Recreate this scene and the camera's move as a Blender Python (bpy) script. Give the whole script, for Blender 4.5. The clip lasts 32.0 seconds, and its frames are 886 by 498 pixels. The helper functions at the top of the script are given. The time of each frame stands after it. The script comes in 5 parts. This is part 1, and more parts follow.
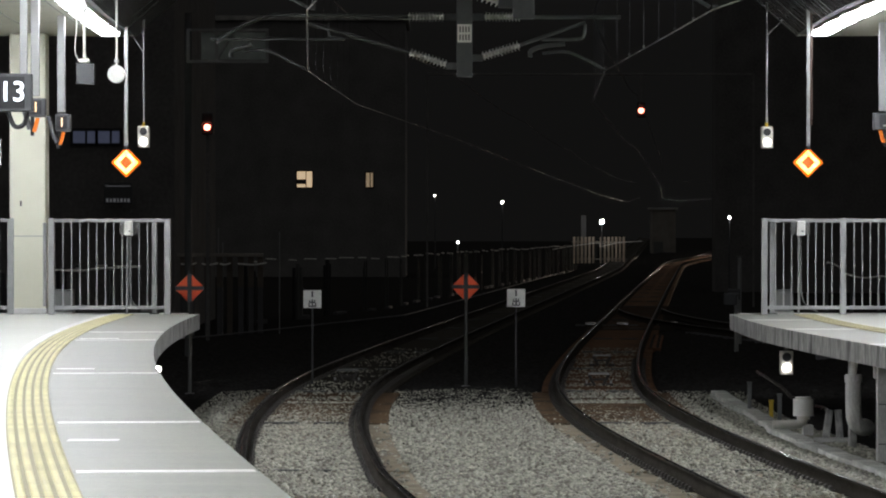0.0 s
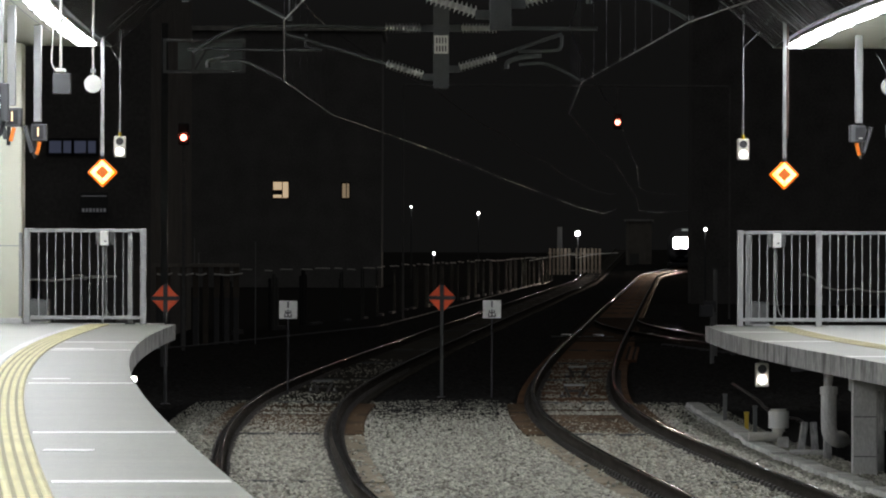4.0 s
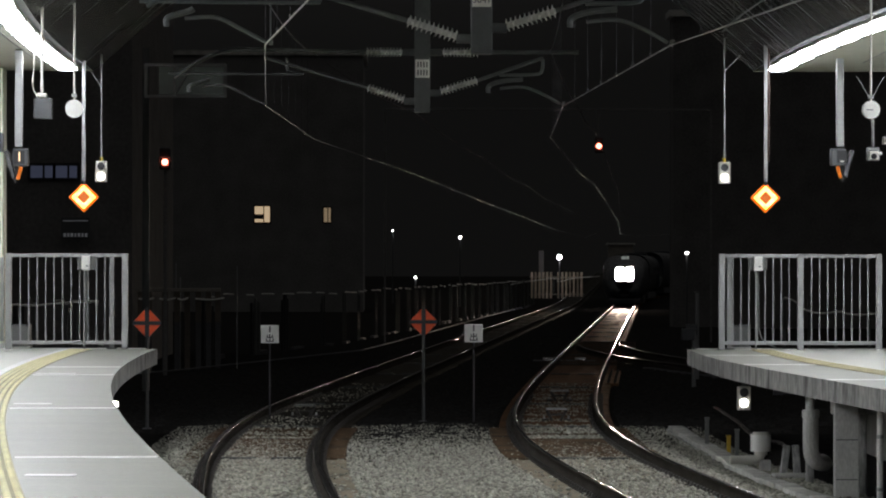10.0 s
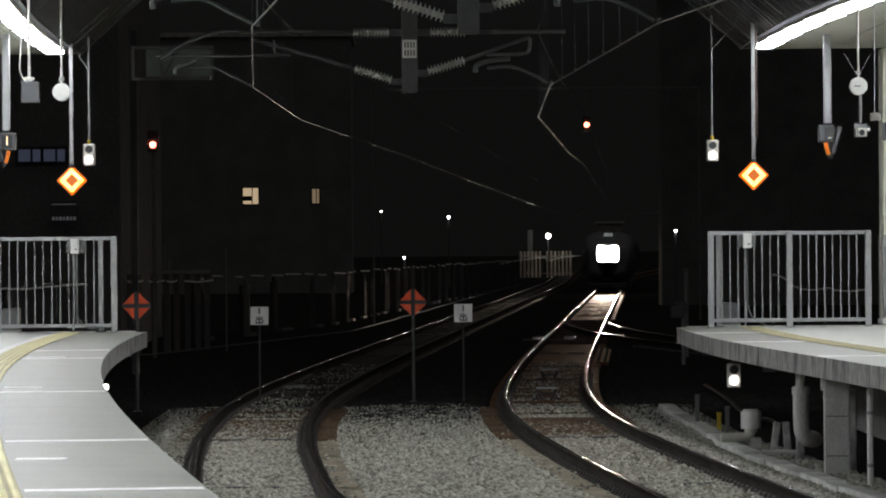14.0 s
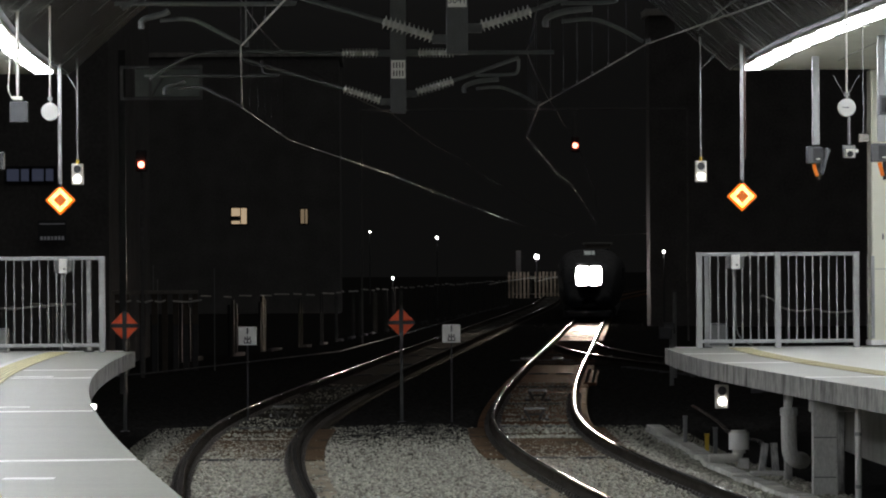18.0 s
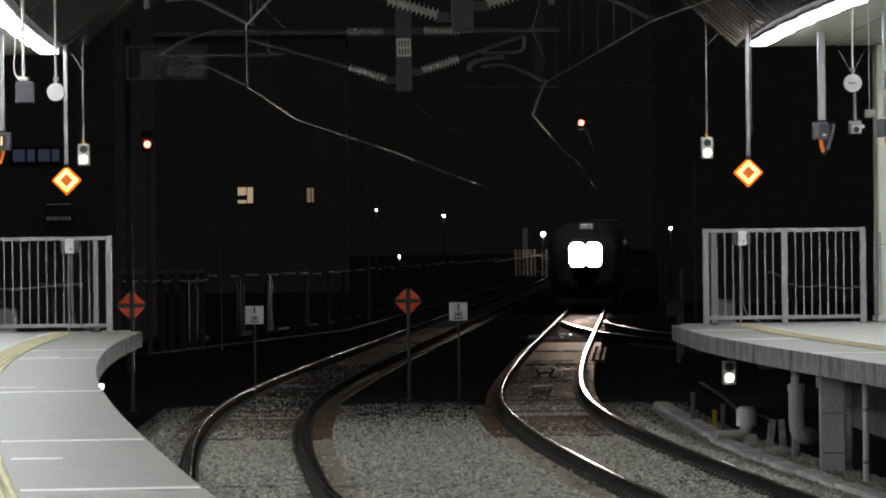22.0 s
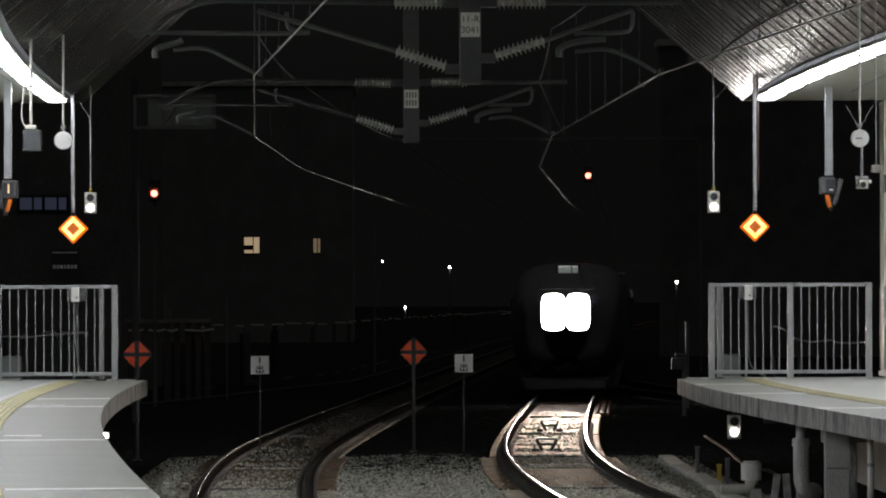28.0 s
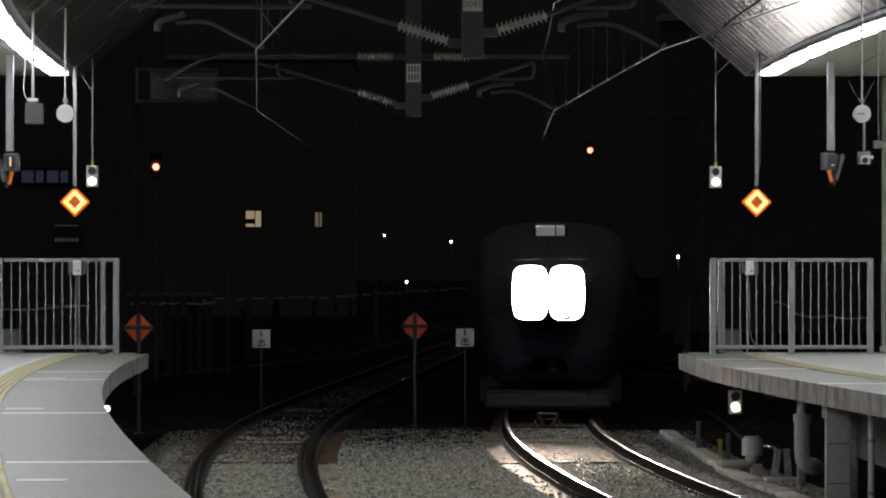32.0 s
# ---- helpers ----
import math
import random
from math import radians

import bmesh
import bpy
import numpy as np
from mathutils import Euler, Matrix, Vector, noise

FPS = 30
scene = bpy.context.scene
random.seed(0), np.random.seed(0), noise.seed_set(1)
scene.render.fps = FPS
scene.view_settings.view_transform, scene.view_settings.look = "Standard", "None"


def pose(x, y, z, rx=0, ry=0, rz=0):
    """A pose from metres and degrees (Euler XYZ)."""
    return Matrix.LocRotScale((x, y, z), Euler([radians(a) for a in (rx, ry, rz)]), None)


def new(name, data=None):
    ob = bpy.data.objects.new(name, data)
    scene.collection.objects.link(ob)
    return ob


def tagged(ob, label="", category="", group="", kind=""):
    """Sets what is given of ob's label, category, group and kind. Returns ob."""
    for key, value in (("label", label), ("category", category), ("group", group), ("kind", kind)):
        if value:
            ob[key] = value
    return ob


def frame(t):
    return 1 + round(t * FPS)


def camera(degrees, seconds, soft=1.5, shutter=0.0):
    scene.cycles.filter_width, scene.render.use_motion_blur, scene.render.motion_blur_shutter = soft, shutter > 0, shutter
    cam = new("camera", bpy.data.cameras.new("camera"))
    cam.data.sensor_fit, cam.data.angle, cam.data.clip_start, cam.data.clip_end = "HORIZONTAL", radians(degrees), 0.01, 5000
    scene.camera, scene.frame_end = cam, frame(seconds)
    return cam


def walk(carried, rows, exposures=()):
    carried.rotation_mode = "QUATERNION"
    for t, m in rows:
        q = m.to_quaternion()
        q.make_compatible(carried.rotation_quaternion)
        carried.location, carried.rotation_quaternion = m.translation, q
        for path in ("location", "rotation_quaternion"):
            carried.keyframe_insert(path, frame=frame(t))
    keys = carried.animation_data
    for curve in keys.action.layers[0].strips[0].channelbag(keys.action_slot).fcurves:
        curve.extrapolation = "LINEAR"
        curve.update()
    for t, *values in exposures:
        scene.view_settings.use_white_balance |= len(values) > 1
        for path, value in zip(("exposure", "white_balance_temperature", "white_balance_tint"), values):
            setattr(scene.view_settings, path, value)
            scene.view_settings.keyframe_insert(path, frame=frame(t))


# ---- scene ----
cam = camera(12.7825, 32.0, soft=2.0)
EYE = 2.56  # metres above the rail heads
# seconds, turn to the left, tilt up, lean to the left, in degrees
TURNS = [
    (0.0, -0.0000, -0.2128, 0.0000),
    (0.5, 0.0212, -0.1741, 0.1024),
    (1.0, -0.0013, -0.1419, 0.0715),
    (1.5, -0.0463, -0.1903, 0.1911),
    (2.0, -0.1212, -0.2054, 0.1716),
    (2.5, -0.2024, -0.1542, 0.0749),
    (3.0, -0.2626, -0.1036, 0.0785),
    (3.5, -0.3512, -0.0717, 0.0922),
    (4.0, -0.3469, -0.0523, 0.1914),
    (4.5, -0.4080, -0.0308, 0.1295),
    (6.5, -0.5583, 0.0527, 0.2471),
    (7.0, -0.5396, 0.0774, 0.2280),
    (7.5, -0.5122, 0.0816, 0.0822),
    (8.0, -0.4811, 0.0081, 0.0740),
    (8.5, -0.5018, -0.0432, 0.0582),
    (9.0, -0.5751, 0.0581, -0.0822),
    (9.5, -0.6145, 0.2117, -0.0002),
    (10.0, -0.6121, 0.2960, 0.0589),
    (10.5, -0.6343, 0.2913, -0.0520),
    (11.0, -0.6532, 0.0910, -0.2076),
    (11.5, -0.6519, -0.0632, -0.0205),
    (12.0, -0.6117, -0.1353, -0.0619),
    (12.5, -0.6575, -0.0852, -0.2232),
    (13.0, -0.7437, -0.0064, -0.2947),
    (13.5, -0.7310, -0.0190, -0.2953),
    (14.0, -0.7731, 0.0071, -0.4615),
    (14.5, -0.7885, 0.0452, -0.4466),
    (16.5, -0.9465, 0.0722, -0.4113),
    (17.0, -0.9816, 0.1714, -0.3940),
    (17.5, -0.9486, 0.2613, -0.3731),
    (18.0, -0.9442, 0.3017, -0.3473),
    (18.5, -0.9683, 0.2769, -0.3776),
    (19.0, -0.9706, 0.2071, -0.3043),
    (19.5, -0.9301, 0.1860, -0.3651),
    (20.0, -0.9168, 0.1960, -0.4167),
    (20.5, -0.8716, 0.0762, -0.3893),
    (21.0, -0.9131, 0.0283, -0.4186),
    (21.5, -0.8891, 0.0158, -0.4974),
    (22.0, -0.8461, -0.0152, -0.6786),
    (22.5, -0.8626, 0.0597, -0.5472),
    (23.0, -0.9070, 0.1152, -0.4960),
    (23.5, -0.9179, 0.1671, -0.4597),
    (24.0, -0.9039, 0.2593, -0.4011),
    (24.5, -0.9075, 0.2749, -0.3643),
    (25.0, -0.8965, 0.2316, -0.4603),
    (25.5, -0.9351, 0.2317, -0.4753),
    (27.5, -0.7654, 0.5291, -0.2078),
    (28.0, -0.7631, 0.7326, -0.1840),
    (28.5, -0.7644, 0.7748, -0.1305),
    (29.0, -0.7509, 0.7836, -0.0072),
    (29.5, -0.7347, 0.7829, 0.0942),
    (30.0, -0.7458, 0.6515, 0.0200),
    (30.5, -0.7431, 0.5118, -0.1248),
    (31.0, -0.7524, 0.4383, -0.0946),
    (31.5, -0.7391, 0.4134, 0.0123),
    (32.0, -0.7391, 0.3599, -0.0036),
]
# the camera stands on the platform and only turns
WALK = [(t, pose(0, 0, EYE, 90 + tilt, 0, turn) @ pose(0, 0, 0, 0, 0, lean)) for t, turn, tilt, lean in TURNS]
EXPOSURES = [(0.0, 0.28), (3.0, 0.26), (6.0, 0.18), (10.0, 0.06), (18.0, -0.06), (24.0, -0.28), (28.0, -0.44), (32.0, -0.68)]
walk(cam, WALK, EXPOSURES)

# ---- night sky: dim horizon, with a brighter unseen top added as fill ----
world = bpy.data.worlds.new("night")
scene.world = world
world.use_nodes = True
wn, wl = world.node_tree.nodes, world.node_tree.links
way = wn.new("ShaderNodeTexCoord")
split = wn.new("ShaderNodeSeparateXYZ")
wl.new(way.outputs["Generated"], split.inputs[0])
lift = wn.new("ShaderNodeMapRange")
lift.inputs[1].default_value, lift.inputs[2].default_value = 0.05, 0.9
lift.inputs[3].default_value, lift.inputs[4].default_value = 0.0044, 0.08
wl.new(split.outputs["Z"], lift.inputs[0])
wl.new(lift.outputs[0], wn["Background"].inputs[1])
wn["Background"].inputs[0].default_value = (1.0, 0.98, 0.95, 1)

TUBE_GLOW = 21.8
HEADLIGHT_GLOW = 70.0
BEAM_GLOW = 105000.0


# ---- materials ----
def material(name, colour, rough=0.6, metal=0.0, vary=0.25, scale=8.0, fine=60.0, bump=0.15, stain=0.0, stain_colour=(0.05, 0.045, 0.04), gloss=0.5, stretch=(1, 1, 1)):
    """A surface with variation at two scales, stains and a fine relief."""
    m = bpy.data.materials.new(name)
    m.use_nodes = True
    n, l = m.node_tree.nodes, m.node_tree.links
    b = n["Principled BSDF"]
    co = n.new("ShaderNodeTexCoord")
    mp = n.new("ShaderNodeMapping")
    mp.inputs["Scale"].default_value = stretch
    l.new(co.outputs["Object"], mp.inputs["Vector"])
    big = n.new("ShaderNodeTexNoise")
    big.inputs["Scale"].default_value, big.inputs["Detail"].default_value = scale, 5
    small = n.new("ShaderNodeTexNoise")
    small.inputs["Scale"].default_value, small.inputs["Detail"].default_value = fine, 3
    for t in (big, small):
        l.new(mp.outputs[0], t.inputs["Vector"])
    mean = n.new("ShaderNodeMath")
    mean.operation = "ADD"
    l.new(big.outputs["Fac"], mean.inputs[0])
    l.new(small.outputs["Fac"], mean.inputs[1])
    half = n.new("ShaderNodeMath")
    half.operation = "MULTIPLY"
    half.inputs[1].default_value = 0.5
    l.new(mean.outputs[0], half.inputs[0])
    ramp = n.new("ShaderNodeValToRGB")
    ramp.color_ramp.elements[0].position, ramp.color_ramp.elements[1].position = 0.32, 0.68
    ramp.color_ramp.elements[0].color = (*[c * (1 - vary) for c in colour], 1)
    ramp.color_ramp.elements[1].color = (*[min(1, c * (1 + vary)) for c in colour], 1)
    l.new(half.outputs[0], ramp.inputs[0])
    out = ramp.outputs[0]
    if stain:
        st = n.new("ShaderNodeTexNoise")
        st.inputs["Scale"].default_value, st.inputs["Detail"].default_value = scale * 0.35, 8
        l.new(mp.outputs[0], st.inputs["Vector"])
        sr = n.new("ShaderNodeValToRGB")
        sr.color_ramp.elements[0].position, sr.color_ramp.elements[1].position = 0.5, 0.72
        l.new(st.outputs["Fac"], sr.inputs[0])
        amount = n.new("ShaderNodeMath")
        amount.operation = "MULTIPLY"
        amount.inputs[1].default_value = stain
        l.new(sr.outputs[0], amount.inputs[0])
        mix = n.new("ShaderNodeMix")
        mix.data_type = "RGBA"
        l.new(amount.outputs[0], mix.inputs[0])
        l.new(out, mix.inputs[6])
        mix.inputs[7].default_value = (*stain_colour, 1)
        out = mix.outputs[2]
    l.new(out, b.inputs["Base Color"])
    b.inputs["Metallic"].default_value = metal
    b.inputs["Specular IOR Level"].default_value = gloss
    rr = n.new("ShaderNodeMapRange")
    rr.inputs[3].default_value, rr.inputs[4].default_value = max(0.03, rough - 0.12), min(1, rough + 0.12)
    l.new(big.outputs["Fac"], rr.inputs[0])
    l.new(rr.outputs[0], b.inputs["Roughness"])
    if bump:
        bp = n.new("ShaderNodeBump")
        bp.inputs["Strength"].default_value, bp.inputs["Distance"].default_value = bump, 0.02
        l.new(small.outputs["Fac"], bp.inputs["Height"])
        l.new(bp.outputs[0], b.inputs["Normal"])
    return m


def pieces(m, amount=0.25):
    """Lets each piece differ a little in shade from its neighbours."""
    n, l = m.node_tree.nodes, m.node_tree.links
    b = n["Principled BSDF"]
    src = b.inputs["Base Color"].links[0].from_socket
    info = n.new("ShaderNodeObjectInfo")
    rng = n.new("ShaderNodeMapRange")
    rng.inputs[3].default_value, rng.inputs[4].default_value = 1 - amount, 1 + amount
    l.new(info.outputs["Random"], rng.inputs[0])
    hsv = n.new("ShaderNodeHueSaturation")
    l.new(rng.outputs[0], hsv.inputs["Value"])
    l.new(src, hsv.inputs["Color"])
    l.new(hsv.outputs[0], b.inputs["Base Color"])
    return m


def islands(m, low=0.5, high=1.5):
    """The same for the loose pieces of one mesh."""
    n, l = m.node_tree.nodes, m.node_tree.links
    b = n["Principled BSDF"]
    src = b.inputs["Base Color"].links[0].from_socket
    geo = n.new("ShaderNodeNewGeometry")
    rng = n.new("ShaderNodeMapRange")
    rng.inputs[3].default_value, rng.inputs[4].default_value = low, high
    l.new(geo.outputs["Random Per Island"], rng.inputs[0])
    hsv = n.new("ShaderNodeHueSaturation")
    l.new(rng.outputs[0], hsv.inputs["Value"])
    l.new(src, hsv.inputs["Color"])
    l.new(hsv.outputs[0], b.inputs["Base Color"])
    return m


def glow(name, colour, strength, base=(0.8, 0.8, 0.8)):
    m = bpy.data.materials.new(name)
    m.use_nodes = True
    b = m.node_tree.nodes["Principled BSDF"]
    b.inputs["Base Color"].default_value = (*base, 1)
    b.inputs["Emission Color"].default_value = (*colour, 1)
    b.inputs["Emission Strength"].default_value = strength
    b.inputs["Roughness"].default_value = 0.3
    return m


STONE = islands(material("ballast_stone", (0.31, 0.302, 0.25), 0.9, vary=0.25, scale=25, fine=150, bump=0.2), 0.45, 1.55)
# near-black, so the ballast past the platform lights reads as unlit
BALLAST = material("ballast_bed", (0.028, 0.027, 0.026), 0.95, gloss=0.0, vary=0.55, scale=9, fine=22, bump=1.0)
# darkened, to put the missing light on the left track into the slab
SLAB_UNLIT = pieces(material("unlit_track_slab", (0.035, 0.032, 0.026), 0.8, gloss=0.03, vary=0.3, scale=4, fine=22, bump=0.25, stain=0.7, stain_colour=(0.04, 0.04, 0.035)), 0.15)
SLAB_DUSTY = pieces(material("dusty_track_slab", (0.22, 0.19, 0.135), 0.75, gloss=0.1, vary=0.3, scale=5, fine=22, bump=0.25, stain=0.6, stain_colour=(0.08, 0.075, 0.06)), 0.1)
# tone between dusty and dark, so the light seems to fade along the track
SLAB_MID = pieces(material("mid_track_slab", (0.092, 0.062, 0.038), 0.75, gloss=0.01, vary=0.4, scale=5, fine=22, bump=0.3, stain=0.9, stain_colour=(0.03, 0.027, 0.022)), 0.1)
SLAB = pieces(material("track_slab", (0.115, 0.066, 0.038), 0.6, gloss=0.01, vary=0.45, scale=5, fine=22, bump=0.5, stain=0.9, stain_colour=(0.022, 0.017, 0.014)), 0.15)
PLATFORM = pieces(material("platform_paving", (0.28, 0.288, 0.245), 0.5, vary=0.28, scale=2.4, fine=90, bump=0.05, stain=0.25, stain_colour=(0.2, 0.2, 0.185), stretch=(0.5, 1.3, 1)), 0.06)
FLOORING = material("platform_flooring", (0.62, 0.63, 0.575), 0.4, vary=0.1, scale=1.0, fine=80, bump=0.05, stain=0.2, stain_colour=(0.36, 0.36, 0.34))
FASCIA = material("edge_concrete", (0.40, 0.40, 0.38), 0.85, vary=0.6, scale=9, fine=30, bump=0.6, stain=0.95, stain_colour=(0.06, 0.06, 0.055), stretch=(1, 1, 0.3))
CONCRETE = material("concrete", (0.56, 0.56, 0.53), 0.85, vary=0.25, scale=2.5, fine=45, bump=0.3, stain=0.5, stain_colour=(0.13, 0.13, 0.12), stretch=(1, 1, 0.4))
TROUGH = pieces(material("trough_concrete", (0.62, 0.62, 0.57), 0.85, vary=0.25, scale=6, fine=50, bump=0.4, stain=0.6, stain_colour=(0.2, 0.2, 0.18)), 0.2)
TACTILE = pieces(material("tactile_yellow", (0.70, 0.66, 0.39), 0.55, vary=0.12, scale=6, fine=70, bump=0.1, stain=0.3, stain_colour=(0.42, 0.38, 0.2)), 0.08)
TACTILE_WORN = pieces(material("worn_tactile_yellow", (0.5, 0.46, 0.27), 0.7, vary=0.25, scale=4, fine=70, bump=0.1, stain=0.7, stain_colour=(0.33, 0.32, 0.25)), 0.15)
# darker yellow for the shade between the raised dots
TACTILE_SHADE = material("tactile_shade", (0.36, 0.33, 0.2), 0.7, vary=0.2, scale=6, fine=70, bump=0.1)
PAINT_LINE = material("white_line", (0.82, 0.82, 0.80), 0.5, vary=0.12, scale=6, fine=60, bump=0.05, stain=0.3, stain_colour=(0.5, 0.5, 0.47))
slab_shader = SLAB.node_tree.nodes["Principled BSDF"]  # a brown-tinted sheen that shows at a low angle
slab_shader.inputs["Sheen Weight"].default_value = 0.055
slab_shader.inputs["Sheen Roughness"].default_value = 0.3
slab_shader.inputs["Sheen Tint"].default_value = (1.0, 0.52, 0.27, 1)
RAIL_SIDE = material("rail_side", (0.052, 0.047, 0.041), 0.8, gloss=0.0, vary=0.35, scale=4, fine=60, bump=0.3, stretch=(1, 0.3, 1))
RAIL_TOP = material("rail_head", (0.62, 0.61, 0.59), 0.15, 1.0, vary=0.15, scale=2, fine=90, bump=0.02, stretch=(6, 0.3, 1))
RUST = material("rusty_plate", (0.15, 0.08, 0.05), 0.7, gloss=0.01, vary=0.35, scale=6, fine=30, bump=0.3, stain=0.5)
CLIP = material("fastening_steel", (0.06, 0.055, 0.05), 0.7, 0.3, vary=0.3)
GALV = material("galvanised_steel", (0.38, 0.39, 0.385), 0.45, 0.55, vary=0.12, scale=12, fine=90, bump=0.05)
LINE_STEEL = material("line_steel", (0.068, 0.072, 0.069), 0.55, 0.3, vary=0.25, scale=8, fine=60, bump=0.1)
# reflects nothing; for the added baffles around the headlights
BLACKOUT = bpy.data.materials.new("lamp_black")
BLACKOUT.use_nodes = True
BLACKOUT.node_tree.nodes["Principled BSDF"].inputs["Base Color"].default_value = (0, 0, 0, 1)
BLACKOUT.node_tree.nodes["Principled BSDF"].inputs["Specular IOR Level"].default_value = 0
GALV_DARK = material("weathered_steel", (0.17, 0.175, 0.17), 0.6, 0.4, vary=0.2, scale=10, fine=80, bump=0.1)
WIRE = material("copper_wire", (0.5, 0.48, 0.45), 0.38, 1.0, vary=0.15, bump=0)
PORCELAIN = material("insulator_porcelain", (0.5, 0.5, 0.46), 0.3, 0, vary=0.1, bump=0)
PILLAR = material("pillar_paint", (0.80, 0.80, 0.66), 0.45, vary=0.04, scale=2, fine=70, bump=0.03, stain=0.1, stain_colour=(0.6, 0.6, 0.5))
SOFFIT = material("soffit_sheet", (0.235, 0.235, 0.23), 0.24, 0.6, vary=0.3, scale=0.9, fine=1.6, bump=0.35, stain=0.5, stain_colour=(0.14, 0.13, 0.125), stretch=(0.5, 5, 0.5))
CEILING = material("ceiling_board", (0.42, 0.425, 0.345), 0.7, vary=0.12, scale=1.5, fine=60, bump=0.04, stain=0.3, stain_colour=(0.3, 0.3, 0.24))
BROWN_PIPE = material("brown_conduit", (0.07, 0.04, 0.03), 0.6, vary=0.2, bump=0.05)
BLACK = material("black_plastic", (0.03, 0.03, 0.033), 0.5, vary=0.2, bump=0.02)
GREY_BOX = material("grey_casing", (0.092, 0.096, 0.1), 0.5, vary=0.12, bump=0.02)
PALE_BOX = material("pale_casing", (0.66, 0.65, 0.58), 0.5, vary=0.08, bump=0.02)
WHITE = material("white_enamel", (0.82, 0.82, 0.78), 0.4, vary=0.06, scale=10, bump=0.02, stain=0.2, stain_colour=(0.6, 0.58, 0.5))
RED = material("red_reflector", (0.85, 0.10, 0.02), 0.4, vary=0.1, bump=0.02)
YELLOW = material("yellow_plastic", (0.6, 0.42, 0.04), 0.5, vary=0.1, bump=0.02)
ORANGE = material("orange_plastic", (0.85, 0.20, 0.01), 0.4, vary=0.06, bump=0.02)
# one picket wood in two tones: darkened where unlit, pale where lamplit
DIM_WOOD = pieces(material("dim_wood", (0.13, 0.11, 0.09), 0.7, vary=0.3, scale=6, fine=40, bump=0.2), 0.25)
LAMPLIT_WOOD = pieces(material("lamplit_picket_wood", (0.45, 0.38, 0.31), 0.7, vary=0.3, scale=6, fine=40, bump=0.2), 0.25)
DARK_WALL = material("dark_plaster", (0.21, 0.208, 0.205), 0.9, vary=0.3, scale=0.6, fine=9, bump=0.2)
DARK_BRICK = material("dark_brick", (0.19, 0.186, 0.182), 0.9, gloss=0.1, vary=0.3, scale=0.8, fine=9, bump=0.2)
DARK_CLADDING = material("dark_cladding", (0.17, 0.168, 0.166), 0.8, gloss=0.1, vary=0.3, scale=0.8, fine=9, bump=0.2)
FENCE_WALL = material("barrier_concrete", (0.30, 0.28, 0.25), 0.85, vary=0.3, scale=1.2, fine=20, bump=0.3, stain=0.5)
# near-black, to put the train's unlit look into its colour
BODY = material("unlit_train_body", (0.018, 0.022, 0.03), 0.3, vary=0.04, scale=2, fine=40, bump=0.0)
UNDER = material("underframe_grey", (0.09, 0.09, 0.095), 0.6, vary=0.2, bump=0.05)
GLASS = material("dark_glass", (0.015, 0.017, 0.02), 0.08, 0, vary=0.1, bump=0)
TUBE = glow("fluorescent_tube", (0.975, 1.0, 1.07), TUBE_GLOW)
AMBER = glow("amber_signal", (1.0, 0.28, 0.015), 3.4)
AMBER_DIM = glow("amber_signal_dim", (1.0, 0.19, 0.003), 1.0, (0.4, 0.1, 0.02))
AMBER_CORE = glow("amber_core", (1.0, 0.22, 0.01), 0.45, (0.3, 0.08, 0.02))
RED_GLOW = glow("red_signal", (1.0, 0.2, 0.13), 9.0)
LAMP_GLOW = glow("white_lamp", (1.0, 0.97, 0.92), 40.0)
SOFT_LAMP = glow("lamp_lens", (1.0, 0.93, 0.86), 5.0)
WINDOW_GLOW = glow("lit_window", (1.0, 0.74, 0.46), 0.45)
WINDOW_DIM = glow("dim_window", (1.0, 0.72, 0.42), 0.16)
SIGN_GLOW = glow("sign_figure", (0.85, 0.92, 1.0), 2.2)
SIGN_DIM = glow("sign_dim", (0.9, 0.92, 1.0), 0.05, (0.4, 0.4, 0.42))
SIGN_AMBER = glow("sign_amber", (1.0, 0.55, 0.05), 1.2)
BEAM = glow("headlight_beam", (1.0, 0.80, 0.62), BEAM_GLOW, (0, 0, 0))
HEADLIGHT = glow("headlight", (1.0, 0.93, 0.88), HEADLIGHT_GLOW)
CAB_GLOW = glow("cab_panel", (0.85, 0.95, 0.9), 0.16)
PANEL_GREEN = material("greenish_panel", (0.52, 0.6, 0.56), 0.5, vary=0.2, scale=2, bump=0.05, stain=0.4)
BLUE_GLASS = glow("bluish_window", (0.42, 0.48, 0.75), 0.06, (0.1, 0.12, 0.2))


# ---- building blocks ----
def part(name, bm, mat, parent=None, label="", smooth=False):
    """Links a bmesh as one mesh object, under a thing where one is given."""
    me = bpy.data.meshes.new(name)
    bm.to_mesh(me)
    bm.free()
    for m in mat if isinstance(mat, (list, tuple)) else (mat,):
        me.materials.append(m)
    if smooth:
        me.shade_smooth()
    ob = new(name, me)
    if parent:
        ob.parent = parent
    if label:
        ob["label"] = label
    return ob


def mesh(name, verts, faces, mat, parent=None, label="", smooth=False, index=None):
    me = bpy.data.meshes.new(name)
    me.from_pydata(verts, [], faces)
    for m in mat if isinstance(mat, (list, tuple)) else (mat,):
        me.materials.append(m)
    if index is not None:
        me.polygons.foreach_set("material_index", index)
    if smooth:
        me.shade_smooth()
    me.update()
    ob = new(name, me)
    if parent:
        ob.parent = parent
    if label:
        ob["label"] = label
    return ob


def thing(name, x, y, z, label, category, group="", turn=0.0):
    ob = new(name)
    ob.empty_display_size = 0.2
    ob.matrix_basis = pose(x, y, z, 0, 0, turn)
    return tagged(ob, label, category, group)


